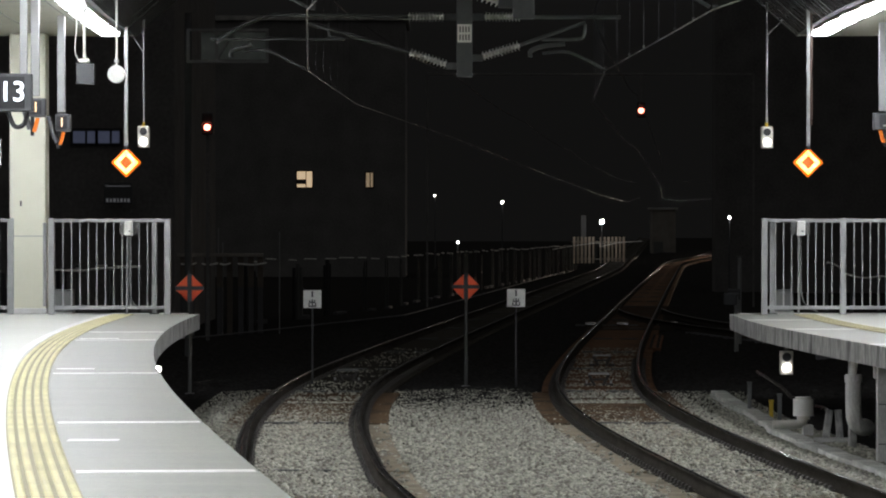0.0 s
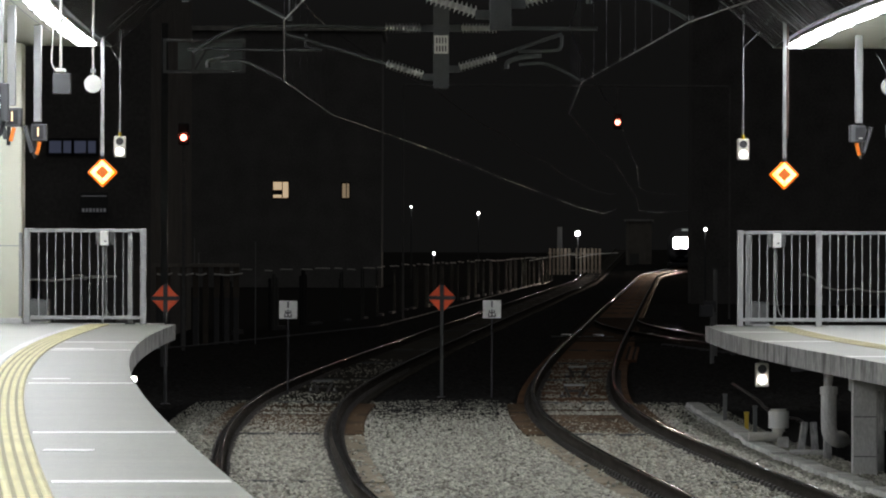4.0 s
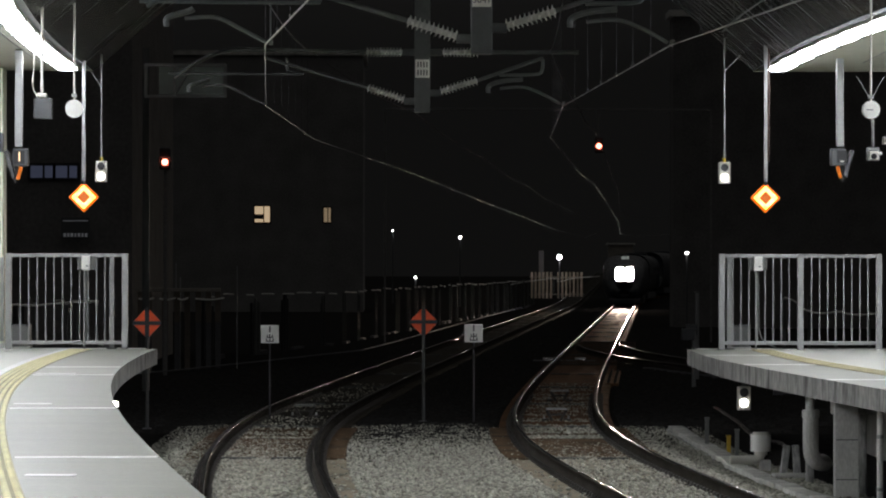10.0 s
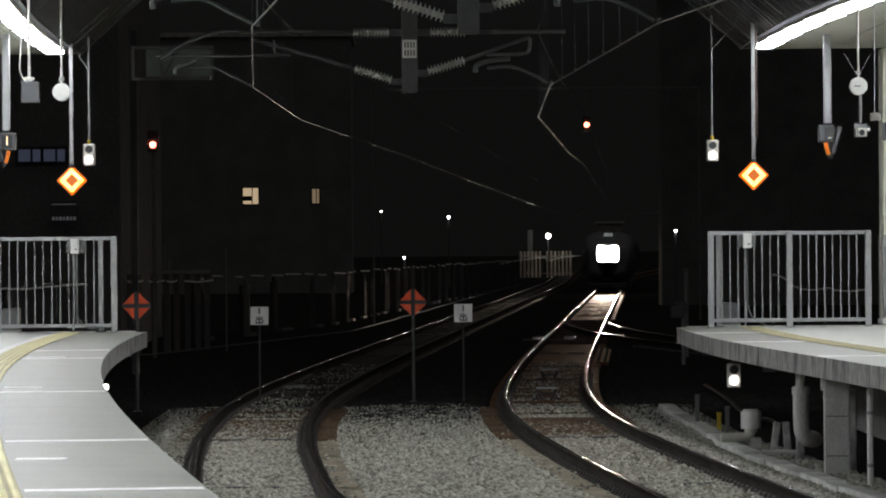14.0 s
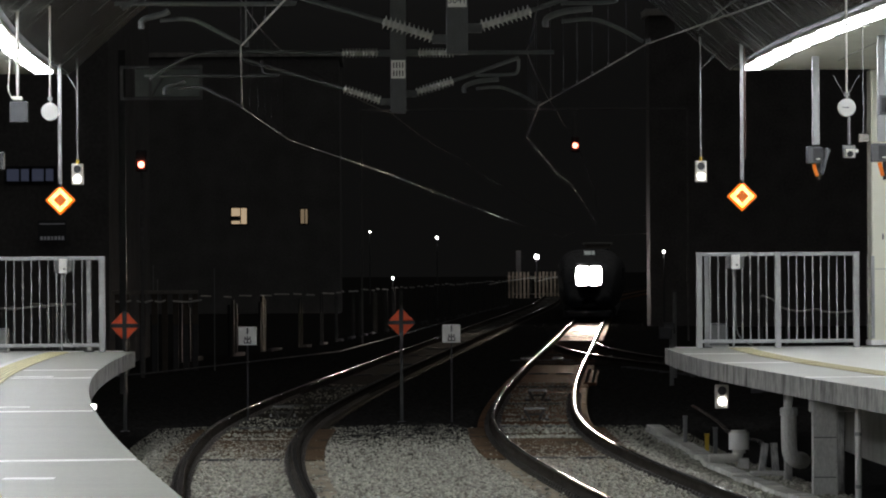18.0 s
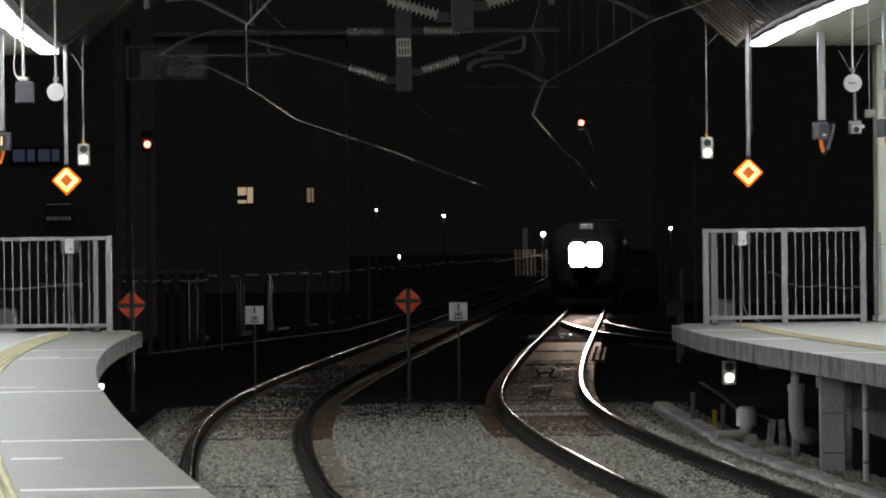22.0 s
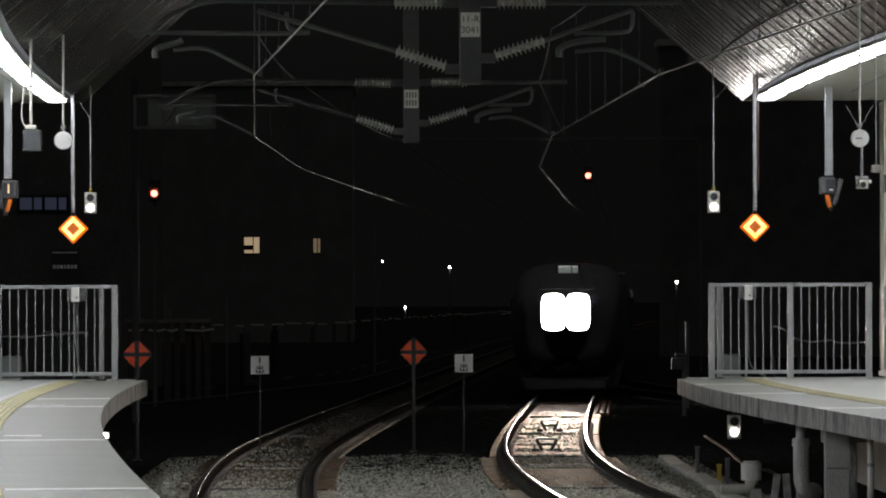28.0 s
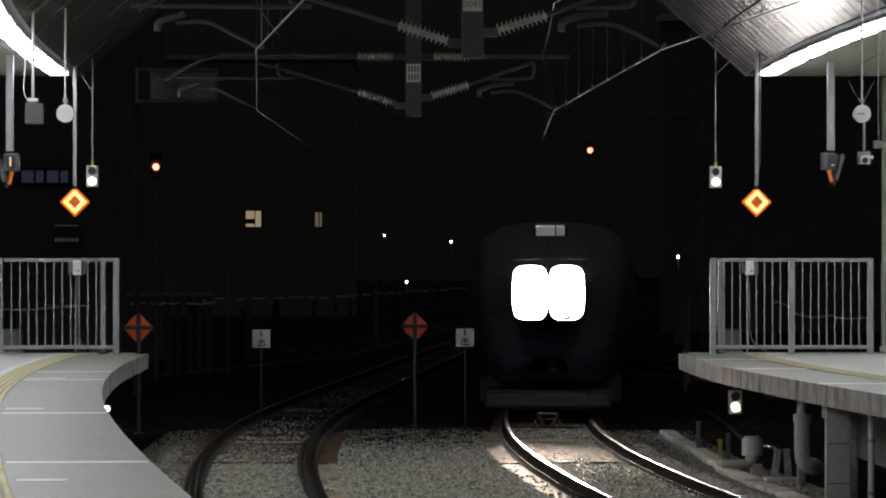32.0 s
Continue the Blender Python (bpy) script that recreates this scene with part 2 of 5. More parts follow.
def box(bm, x, y, z, sx, sy, sz, bevel=0.0, turn=(0, 0, 0)):
    made = bmesh.ops.create_cube(bm, size=1.0, matrix=pose(x, y, z, *turn) @ Matrix.Diagonal((sx, sy, sz, 1)))
    if bevel:
        edges = {e for v in made["verts"] for e in v.link_edges}
        bmesh.ops.bevel(bm, geom=list(edges), offset=bevel, segments=2, affect="EDGES", profile=0.5)
    return bm


def boxed(x, y, z, sx, sy, sz, bevel=0.0, turn=(0, 0, 0)):
    return box(bmesh.new(), x, y, z, sx, sy, sz, bevel, turn)


def rod(bm, a, b, r, n=10, r2=None):
    a, b = Vector(a), Vector(b)
    d = b - a
    m = Matrix.Translation((a + b) / 2) @ d.to_track_quat("Z", "Y").to_matrix().to_4x4()
    bmesh.ops.create_cone(bm, cap_ends=True, segments=n, radius1=r, radius2=r if r2 is None else r2, depth=d.length, matrix=m)
    return bm


def pipe(bm, points, r, n=8):
    """A round bar bent along points."""
    pts = [Vector(p) for p in points]
    rings = []
    for i, p in enumerate(pts):
        d = (pts[min(i + 1, len(pts) - 1)] - pts[max(i - 1, 0)]).normalized()
        side = d.cross(Vector((0, 1, 0.001)))
        side = side.normalized() if side.length > 0.05 else d.cross(Vector((0, 0, 1))).normalized()
        up = side.cross(d)
        rings.append([bm.verts.new(p + r * (math.cos(a) * side + math.sin(a) * up)) for a in (2 * math.pi * k / n for k in range(n))])
    for a, b in zip(rings, rings[1:]):
        for k in range(n):
            bm.faces.new((a[k], a[(k + 1) % n], b[(k + 1) % n], b[k]))
    bm.faces.new(rings[0][::-1])
    bm.faces.new(rings[-1])
    return bm


def arc(points, steps=6):
    """A smooth line through points (Catmull-Rom)."""
    pts = [Vector(p) for p in points]
    pts = [2 * pts[0] - pts[1], *pts, 2 * pts[-1] - pts[-2]]
    out = []
    for i in range(1, len(pts) - 2):
        for k in range(steps):
            t = k / steps
            a, b, c, d = pts[i - 1:i + 3]
            out.append(0.5 * (2 * b + (c - a) * t + (2 * a - 5 * b + 4 * c - d) * t * t + (3 * b - 3 * c + d - a) * t ** 3))
    return out + [pts[-2]]


def figures(text, size, mat, parent, m, label=""):
    """Raised figures in the built-in font, as a mesh."""
    cu = bpy.data.curves.new("figure", "FONT")
    cu.body, cu.size, cu.extrude, cu.align_x, cu.align_y = text, size, 0.004, "CENTER", "CENTER"
    tmp = new("figure_draft", cu)
    bpy.context.view_layer.update()
    me = bpy.data.meshes.new_from_object(tmp.evaluated_get(bpy.context.evaluated_depsgraph_get()))
    bpy.data.objects.remove(tmp)
    me.materials.clear()
    me.materials.append(mat)
    ob = new("figure", me)
    ob.parent, ob.matrix_basis = parent, m
    if label:
        ob["label"] = label
    return ob


FACING = pose(0, 0, 0, 90, 0, 0)  # writing upright, read from the camera's side


# ---- the plan: lines of track and platform, x over y ----
def hinge(y, y0, w):
    return math.sqrt((y - y0) ** 2 + w * w)


def edge_left(y):
    return -4.174 - 0.0457 * y + 0.1008 * hinge(y, 51.83, 28.35)


def track_left(y):
    if y < 43:
        return edge_left(y) + 1.73
    return -3.032 + 0.00346 * y + 0.06198 * hinge(y, 63.34, 11.96) + 0.06 * ease(y, 51, 63)


def ease(y, a, b):
    """Climbs smoothly from 0 at a to 1 at b."""
    u = min(1.0, max(0.0, (y - a) / (b - a)))
    return u * u * (3 - 2 * u)


def side_right(y):
    """The line that the opposite platform follows."""
    return -13.9045 + 0.04383 * y + 0.07037 * hinge(y, 60.9, 13.85) + 0.050 * hinge(y, 320, 10)


def track_right(y):
    return side_right(y) - 0.02 - 0.06 * ease(y, 56, 74) + 0.05 * ease(y, 90, 130)


def edge_right(y):
    """The same, opening out a little towards the platform's tip."""
    return side_right(y) + 0.11 * ease(y, 55, 66)


def rise(y):
    """The line climbs gently beyond the straight."""
    return 0.006 * (y - 295 + hinge(y, 295, 12)) if y > 240 else 0.0


def beside(line, y, off, z=0.0):
    """The point off metres to the right of a line, seen along it."""
    s = (line(y + 0.05) - line(y - 0.05)) / 0.1
    k = 1 / math.sqrt(1 + s * s)
    return Vector((line(y) + off * k, y - off * s * k, z + rise(y)))


def heading(line, y):
    return -math.degrees(math.atan((line(y + 0.5) - line(y - 0.5))))


def stations(y0, y1, near=0.8, far=4.0):
    ys = [y0]
    while ys[-1] < y1:
        ys.append(min(y1, ys[-1] + (near if 30 < ys[-1] < 95 else far)))
    return ys


def sweep(name, line, profile, ys, mat, parent=None, label="", closed=True, index=None, smooth=False):
    """A profile of (offset, height) drawn along a line of the plan."""
    n = len(profile)
    verts = [beside(line, y, o, z) for y in ys for o, z in profile]
    faces, idx = [], []
    for i in range(len(ys) - 1):
        for k in range(n if closed else n - 1):
            a, b = i * n + k, i * n + (k + 1) % n
            faces.append((a, b, b + n, a + n))
            idx.append(index[k] if index else 0)
    if closed:
        faces += [tuple(range(n))[::-1], tuple(range((len(ys) - 1) * n, len(ys) * n))]
        idx += [0, 0]
    return mesh(name, [tuple(v) for v in verts], faces, mat, parent, label, smooth, idx)


# ---- ground ----
GROUND = -0.26
bm = bmesh.new()
for x0, x1, y0, y1 in ((-900, 900, -300, 1600),):
    bm.faces.new([bm.verts.new(p) for p in ((x0, y0, GROUND), (x1, y0, GROUND), (x1, y1, GROUND), (x0, y1, GROUND))])
tagged(part("ground", bm, BALLAST), "crushed-stone ballast bed, unlit darkness in its colour", "ground", kind="structure")


# ---- tracks ----
def rail_profile(c):
    low = [(-0.072, -0.17), (-0.072, -0.158), (-0.012, -0.135), (-0.010, -0.045), (-0.036, -0.032)]
    head = [(-0.024 - 0.012 * math.cos(math.radians(18 * k)), -0.0128 + 0.012 * math.sin(math.radians(18 * k))) for k in range(6)]
    h = low + head + [(-o, z) for o, z in head[::-1]] + [(-o, z) for o, z in low[::-1]]
    return [(c + o, z) for o, z in h]


# the wheels polish the top of a rail and its rounding towards the other rail
RAIL_FACES = {-0.75: [0] * 9 + [1] * 6 + [0] * 7, 0.75: [0] * 6 + [1] * 6 + [0] * 10}
clip_bm = bmesh.new()
half = [(0.0, -0.19), (0.15, -0.19), (0.15, -0.158), (0.125, -0.155), (0.12, -0.118), (0.095, -0.112), (0.08, -0.15), (0.0, -0.162)]
outline = half + [(-o, z) for o, z in half[-2:0:-1]]
rings = [[clip_bm.verts.new((o, y, z)) for o, z in outline] for y in (-0.06, 0.06)]
for k in range(len(outline)):
    clip_bm.faces.new((rings[0][k - 1], rings[0][k], rings[1][k], rings[1][k - 1]))
for r in rings:
    clip_bm.faces.new(r)
bmesh.ops.recalc_face_normals(clip_bm, faces=clip_bm.faces)
clip_mesh = bpy.data.meshes.new("fastening")
clip_bm.to_mesh(clip_mesh)
clip_mesh.materials.append(CLIP)


def railway_track(line, start, label, slab):
    track = thing("railway_track", line(60), 60, 0, label, "railway track")
    shift = track.matrix_basis.inverted()
    for c in (-0.75, 0.75):
        r = sweep("rail", line, rail_profile(c), stations(start, 490), (RAIL_SIDE, RAIL_TOP), track, "steel rail with a polished head", index=RAIL_FACES[c], smooth=True)
        r.matrix_basis = shift
    y = 11.0
    k = 0
    while y < 480:  # concrete slabs, laid end to end
        y1 = y + 11.5
        w = 1.17 if y < 60 else 1.0
        # dusty slabs first, then darker tones where the platform lights end
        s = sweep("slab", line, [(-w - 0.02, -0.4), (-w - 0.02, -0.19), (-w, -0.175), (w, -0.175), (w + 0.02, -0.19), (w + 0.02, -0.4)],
                  [y + 0.16 + (y1 - y - 0.32) * i / 10 for i in range(11)], SLAB_DUSTY if y < 50 else SLAB_MID if y < 60 else slab, track)
        s.matrix_basis = shift
        for o, w, z in ((-0.36, 0.5, -0.17), (0.32, 0.44, -0.172)):
            p = beside(line, y, o, z)
            b = part("joint_bar", boxed(0, 0, 0, w, 0.07, 0.05, 0.008), LINE_STEEL, track, "steel bar in the slab joint")
            b.matrix_basis = shift @ pose(p.x, p.y, p.z, 0, 0, heading(line, y))
        p = beside(line, y, 0, -0.28)
        b = part("joint_filler", boxed(0, 0, 0, 2 * w, 0.34, 0.2), CLIP, track, "black filler in the slab joint")
        b.matrix_basis = shift @ pose(p.x, p.y, p.z, 0, 0, heading(line, y))
        y, k = y1, k + 1
    for c in (-0.75, 0.75):
        for i in range(142):
            yy = 42.0 + 0.3125 * i
            f = new("fastening", clip_mesh)
            f.parent = track
            p = beside(line, yy, c)
            f.matrix_basis = shift @ pose(p.x, p.y, 0, 0, 0, heading(line, yy))
    return track


railway_track(track_left, 12, "curved slab track with dark rails beside the numbered platform", SLAB_UNLIT)
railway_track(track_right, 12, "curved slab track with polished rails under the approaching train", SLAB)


def balise(line, y, off=0.0):
    p = beside(line, y, off, -0.175)
    t = thing("balise", p.x, p.y, p.z, "pale track beacon on a dark steel trestle between the rails", "track beacon", "beacons between the rails", heading(line, y))
    # left plate in darker steel, to put the dimness there into it
    part("plate", boxed(0, 0, 0.225, 0.38, 0.32, 0.035, 0.01), GALV_DARK if line is track_left else GALV, t)
    for s in (-1, 1):
        part("leg", boxed(s * 0.13, 0, 0.11, 0.05, 0.2, 0.22, 0.0, (0, s * 28, 0)), CLIP, t)
        part("foot", boxed(s * 0.2, 0, 0.025, 0.13, 0.3, 0.05, 0.01), CLIP, t)
        part("bolt", rod(bmesh.new(), (s * 0.22, -0.1, 0.04), (s * 0.22, -0.1, 0.10), 0.02, 6), GALV, t)
    part("crossbar", boxed(0, 0, 0.12, 0.34, 0.06, 0.04), CLIP, t)


for args in ((track_left, 73.0), (track_right, 71.3), (track_right, 82.0)):
    balise(*args)

# loose stones, heaped between and beside the slabs
rng = np.random.default_rng(7)


def stones(name, count, y0, y1, inside, label):
    ico = bmesh.new()
    bmesh.ops.create_icosphere(ico, subdivisions=1, radius=1.0)
    v0 = np.array([v.co[:] for v in ico.verts])
    f0 = np.array([[v.index for v in f.verts] for f in ico.faces])
    ico.free()
    spots = inside(count, y0, y1)
    small = np.array([p[3] for p in spots])[:, None]
    spots = [p[:3] for p in spots]
    n = len(spots)
    a = rng.uniform(0, 2 * math.pi, n)
    size = rng.uniform(0.55, 1.25, n)[:, None] * small * np.array([0.029, 0.025, 0.021]) * rng.uniform(0.75, 1.25, (n, 3))
    v = v0[None] * rng.uniform(0.72, 1.2, (n, len(v0), 1)) * size[:, None]
    tilt = rng.uniform(-0.6, 0.6, n)
    ct, st = np.cos(tilt)[:, None], np.sin(tilt)[:, None]
    v = np.stack([v[:, :, 0], v[:, :, 1] * ct - v[:, :, 2] * st, v[:, :, 1] * st + v[:, :, 2] * ct], 2)
    c, s = np.cos(a)[:, None], np.sin(a)[:, None]
    v = np.stack([v[:, :, 0] * c - v[:, :, 1] * s, v[:, :, 0] * s + v[:, :, 1] * c, v[:, :, 2]], 2) + np.array(spots)[:, None]
    f = (f0[None] + (np.arange(n) * len(v0))[:, None, None]).reshape(-1, 3)
    me = bpy.data.meshes.new(name)
    me.vertices.add(n * len(v0))
    me.vertices.foreach_set("co", v.reshape(-1).astype(np.float32))
    me.loops.add(len(f) * 3)
    me.loops.foreach_set("vertex_index", f.reshape(-1).astype(np.int32))
    me.polygons.add(len(f))
    me.polygons.foreach_set("loop_start", np.arange(0, len(f) * 3, 3, dtype=np.int32))
    me.update(calc_edges=True)
    me.materials.append(STONE)
    return tagged(new(name, me), label, "ballast", kind="stuff")


def bed(count, y0, y1):
    """Places on the ballast: between the slabs and up to the platforms, a thin cover inside the rails. Towards its end
    it thins and sinks into the dark bed, to shape in the fading light.
    """
    out = []
    for _ in range(count):
        y = rng.uniform(y0, y1)
        x = rng.uniform(-4.6, 6.2)
        dl, dr = x - track_left(y), x - track_right(y)
        if x < edge_left(y) + 0.1 or x > track_right(y) + 2.5:
            continue
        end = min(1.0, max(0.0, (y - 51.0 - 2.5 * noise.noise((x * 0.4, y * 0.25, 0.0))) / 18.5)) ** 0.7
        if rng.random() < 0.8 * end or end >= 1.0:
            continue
        z = -0.19
        near = min(abs(dl), abs(dr))
        if near < (1.18 if y < 68 else 1.02):
            if abs(near - 0.75) < 0.12:
                continue
            inner = near < 0.75
            right = abs(dr) < abs(dl)
            between = dl > 0 > dr
            if rng.random() < ((0.55 if y < 58 else 0.8) if right and inner else 0.25 if inner else 0.96 if between else 0.5):
                continue
            z = -0.172
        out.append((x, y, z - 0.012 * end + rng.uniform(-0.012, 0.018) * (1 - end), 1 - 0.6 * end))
    return out


def sprinkle(count, y0, y1):
    """Stray stones on the bare slab between the rails."""
    out = []
    for _ in range(count):
        y = y0 + (y1 - y0) * rng.random() ** 1.6
        line = track_right if rng.random() < 0.7 else track_left
        if noise.noise((line(y) * 0.2, y * 0.9, 3.0)) > -0.15:
            p = beside(line, y, rng.uniform(-0.64, 0.64), -0.168)
            out.append((p.x, p.y, p.z, rng.uniform(0.4, 0.9)))
    return out


stones("stray_stones", 5000, 64.0, 95.0, sprinkle, "stray crushed stones lying on the bare slabs")
stones("ballast_stones", 200000, 41.0, 76.0, bed, "heap of grey crushed stones filling the gaps between the tracks")
middle = lambda y: (track_left(y) + track_right(y)) / 2
for y0, y1 in ((12, 64), (258, 490)):
    tagged(sweep("ballast_bed", middle, [(-2.2, GROUND - 0.1), (-2.2, -0.2), (2.2, -0.2), (2.2, GROUND - 0.1)], stations(y0, y1), BALLAST), "stone ballast bank, unlit darkness in its colour", "ballast", kind="structure")


def rough_bed(line, o0, o1, y0, y1, z, label):
    """Coarse ballast past the lights, its unlit darkness put into the colour: a heaped, uneven surface."""
    nu, nv = int((o1 - o0) / 0.13), int((y1 - y0) / 0.17)
    verts = []
    for j in range(nv + 1):
        y = y0 + (y1 - y0) * j / nv
        x, up = line(y), rise(y)
        for i in range(nu + 1):
            heap = rng.uniform(-0.035, 0.035) if 0 < i < nu and 0 < j < nv else -0.05
            verts.append((x + o0 + (o1 - o0) * i / nu + rng.uniform(-0.03, 0.03), y + rng.uniform(-0.04, 0.04), z + up + heap))
    n = nu + 1
    faces = [(j * n + i, j * n + i + 1, (j + 1) * n + i + 1, (j + 1) * n + i) for j in range(nv) for i in range(nu)]
    tagged(mesh("ballast_bed", verts, faces, BALLAST), label, "ballast", kind="structure")


rough_bed(middle, -1.35, 1.35, 63.8, 258.2, -0.215, "coarse ballast between the tracks, unlit darkness in its colour")
rough_bed(track_right, 1.0, 6.5, 67.9, 235, -0.222, "coarse ballast beside the train's track, unlit darkness in its colour")
rough_bed(track_left, -6.0, -0.98, 67.9, 175, -0.222, "coarse ballast beside the platform's track, unlit darkness in its colour")
tagged(sweep("embankment", lambda y: (track_left(y) + track_right(y)) / 2, [(-13, GROUND - 0.3), (-9, -0.3), (9, -0.3), (13, GROUND - 0.3)], [240.0 + 5 * i for i in range(52)], BALLAST), "dark earth bank that carries the climbing line", "embankment", kind="structure")


# ---- platforms ----
TOP = 1.25
ls = [y for y in np.arange(-16.0, 65.1, 0.75)]
tagged(sweep("platform_left", edge_left, [(-9.5, TOP - 0.26), (-9.5, TOP), (-1.03, TOP), (-1.03, TOP - 0.26)], ls, FLOORING),
       "pale grey platform floor", "platform", kind="structure")
tagged(sweep("platform_right", edge_right, [(2.91, TOP - 0.26), (2.91, TOP), (12.5, TOP), (12.5, TOP - 0.26)], [y for y in np.arange(16.0, 65.1, 0.75)], FLOORING),
       "pale grey platform floor", "platform", kind="structure")


def edge_slabs(line, seams, inner, outer, parent_name, label):
    t = thing(parent_name, line(40), 40, TOP, label, "platform edge")
    shift = t.matrix_basis.inverted()
    for a, b in zip(seams, seams[1:]):
        n = max(3, int((b - a) / 0.75))
        lo, hi = (inner, outer)
        s = sweep("edge_slab", line, [(lo, TOP - 0.25), (lo, TOP), (hi, TOP), (hi, TOP - 0.02), (hi, TOP - 0.25)] if hi > lo else [(lo, TOP - 0.25), (hi, TOP - 0.25), (hi, TOP - 0.02), (hi, TOP), (lo, TOP)],
                  [a + 0.012 + (b - a - 0.024) * i / n for i in range(n + 1)], (PLATFORM, FASCIA), t,
                  index=[0, 0, 1, 1, 1] if hi > lo else [1, 1, 1, 0, 0])
        s.matrix_basis = shift
    # white strips put the gleam along the slab joints into the colour
    for y in seams[1:-1]:
        lo, hi = min(inner, outer), max(inner, outer)
        s = sweep("joint", line, [(lo + 0.02, TOP - 0.05), (lo + 0.02, TOP + 0.003), (hi - 0.02, TOP + 0.003), (hi - 0.02, TOP - 0.05)], [y - 0.11, y + 0.11], PAINT_LINE, t, "white strip for the gleam at a slab joint")
        s.matrix_basis = shift
    return t


edge_slabs(edge_left, [-16, -8, 0, 8, 15, 21.9, 27.6, 37.3, 49.0, 53.0, 64.95], -1.028, 0.0, "platform_edge", "grey concrete edge slabs of the numbered platform")
edge_slabs(edge_right, [16, 24, 32, 40, 47.0, 54.5, 60.5, 64.95], 2.908, 1.88, "platform_edge", "weathered concrete edge slabs of the opposite platform")

tile_bm = boxed(0, 0, 0.004, 0.336, 0.296, 0.012)
for i in range(5):
    for j in range(5):
        rod(tile_bm, (-0.136 + 0.068 * i, -0.12 + 0.06 * j, 0.009), (-0.136 + 0.068 * i, -0.12 + 0.06 * j, 0.018), 0.026, 6, 0.02)
tile_mesh = bpy.data.meshes.new("tile")
for f in tile_bm.faces:  # shade between the dots, put into the colour
    f.material_index = 0 if f.calc_center_median().z > 0.0101 else 1
tile_bm.to_mesh(tile_mesh)
tile_mesh.materials.append(TACTILE)
tile_mesh.materials.append(TACTILE_SHADE)


worn_mesh = tile_mesh.copy()
worn_mesh.materials[0] = TACTILE_WORN


def tactile(line, off, y0, y1, inner, label, tiles):
    t = thing("tactile_strip", *beside(line, 40, off, TOP), label, "tactile paving")
    shift = t.matrix_basis.inverted()
    y = y0
    while y < y1:
        p = beside(line, y, off, TOP)
        o = new("tile", tiles)
        o.parent = t
        o.matrix_basis = shift @ pose(p.x, p.y, p.z, 0, 0, heading(line, y))
        y += 0.3 * math.cos(math.radians(heading(line, y)))
    s = sweep("inner_line", line, [(inner - 0.05, TOP - 0.01), (inner - 0.05, TOP + 0.008), (inner + 0.05, TOP + 0.008), (inner + 0.05, TOP - 0.01)],
              [y0 + (y1 - y0) * i / 60 for i in range(61)], PAINT_LINE, t, "raised pale line on the inner side")
    s.matrix_basis = shift
    return t


tactile(edge_left, -1.20, 2.0, 64.3, -1.45, "yellow tactile warning strip with raised dots along the platform edge", tile_mesh)
tactile(edge_right, 3.06, 40.0, 64.3, 3.27, "worn yellow tactile strip on the opposite platform", worn_mesh)

# short white marks on the edge slabs
for y, a, b in ((25.2, -0.98, -0.66), (38.5, -0.98, -0.62), (49.6, -0.98, -0.5)):
    p = beside(edge_left, y, (a + b) / 2, TOP)
    tagged(part("white_mark", boxed(p.x, p.y, p.z + 0.003, b - a, 0.22, 0.004), PAINT_LINE), "short white mark on the platform edge", "floor mark", "door marks")


# ---- fences at the platform ends ----
def fence_panel(x0, x1, y, label, bars, left=True):
    t = thing("platform_fence", x0, y, TOP, label, "fence", "fences at the platform ends")
    w = x1 - x0
    h = 1.57
    for x in ((0.0, w) if left else (w,)):
        part("post", boxed(x, 0, h / 2, 0.10, 0.10, h, 0.008), GALV, t)
    part("top_rail", boxed(w / 2, 0, h - 0.035, w - 0.1, 0.07, 0.06, 0.006), GALV, t)
    part("bottom_rail", boxed(w / 2, 0, 0.11, w - 0.1, 0.06, 0.06, 0.006), GALV, t)
    for i in range(bars):
        x = 0.05 + (w - 0.1) * (i + 1) / (bars + 1)
        part("bar", rod(bmesh.new(), (x, 0, 0.13), (x, 0, h - 0.06), 0.0135, 8), GALV, t)
    return t


FENCE_Y = 64.75
fence_panel(-6.41, -4.51, FENCE_Y, "grey galvanised steel bar fence closing the platform end", 12)
fence_panel(5.26, 6.55, FENCE_Y, "grey galvanised steel bar fence beside the platform tip", 8)
fence_panel(6.55, 7.84, FENCE_Y, "grey galvanised steel bar fence next to the pillar", 8, False)
fence_panel(-8.83, -7.08, FENCE_Y, "grey galvanised steel bar fence behind the pillar", 11)


def fence_box(x, y, label):
    t = thing("junction_box", x, y, TOP, label, "junction box", "boxes on the fences")
    part("bracket", boxed(0, 0.02, 1.40, 0.30, 0.03, 0.20, 0.005), GALV_DARK, t)
    part("case", boxed(0, -0.06, 1.41, 0.14, 0.10, 0.24, 0.012), WHITE, t, "white plastic case")
    part("latch", boxed(0.02, -0.115, 1.36, 0.03, 0.01, 0.02), BLACK, t)
    part("cable", pipe(bmesh.new(), arc([(0, 0, 1.3), (0.01, 0, 0.8), (0.02, 0.02, 0.35), (0.1, 0.03, 0.15), (0.3, 0.03, 0.03)]), 0.012), GALV_DARK, t)
    part("conduit", rod(bmesh.new(), (-0.03, 0.02, 0.0), (-0.03, 0.02, 1.3), 0.016), GALV, t)
    return t


fence_box(-5.14, FENCE_Y - 0.05, "small white box with a cable on the fence")
fence_box(5.85, FENCE_Y - 0.05, "small white box with a looped cable on the fence")
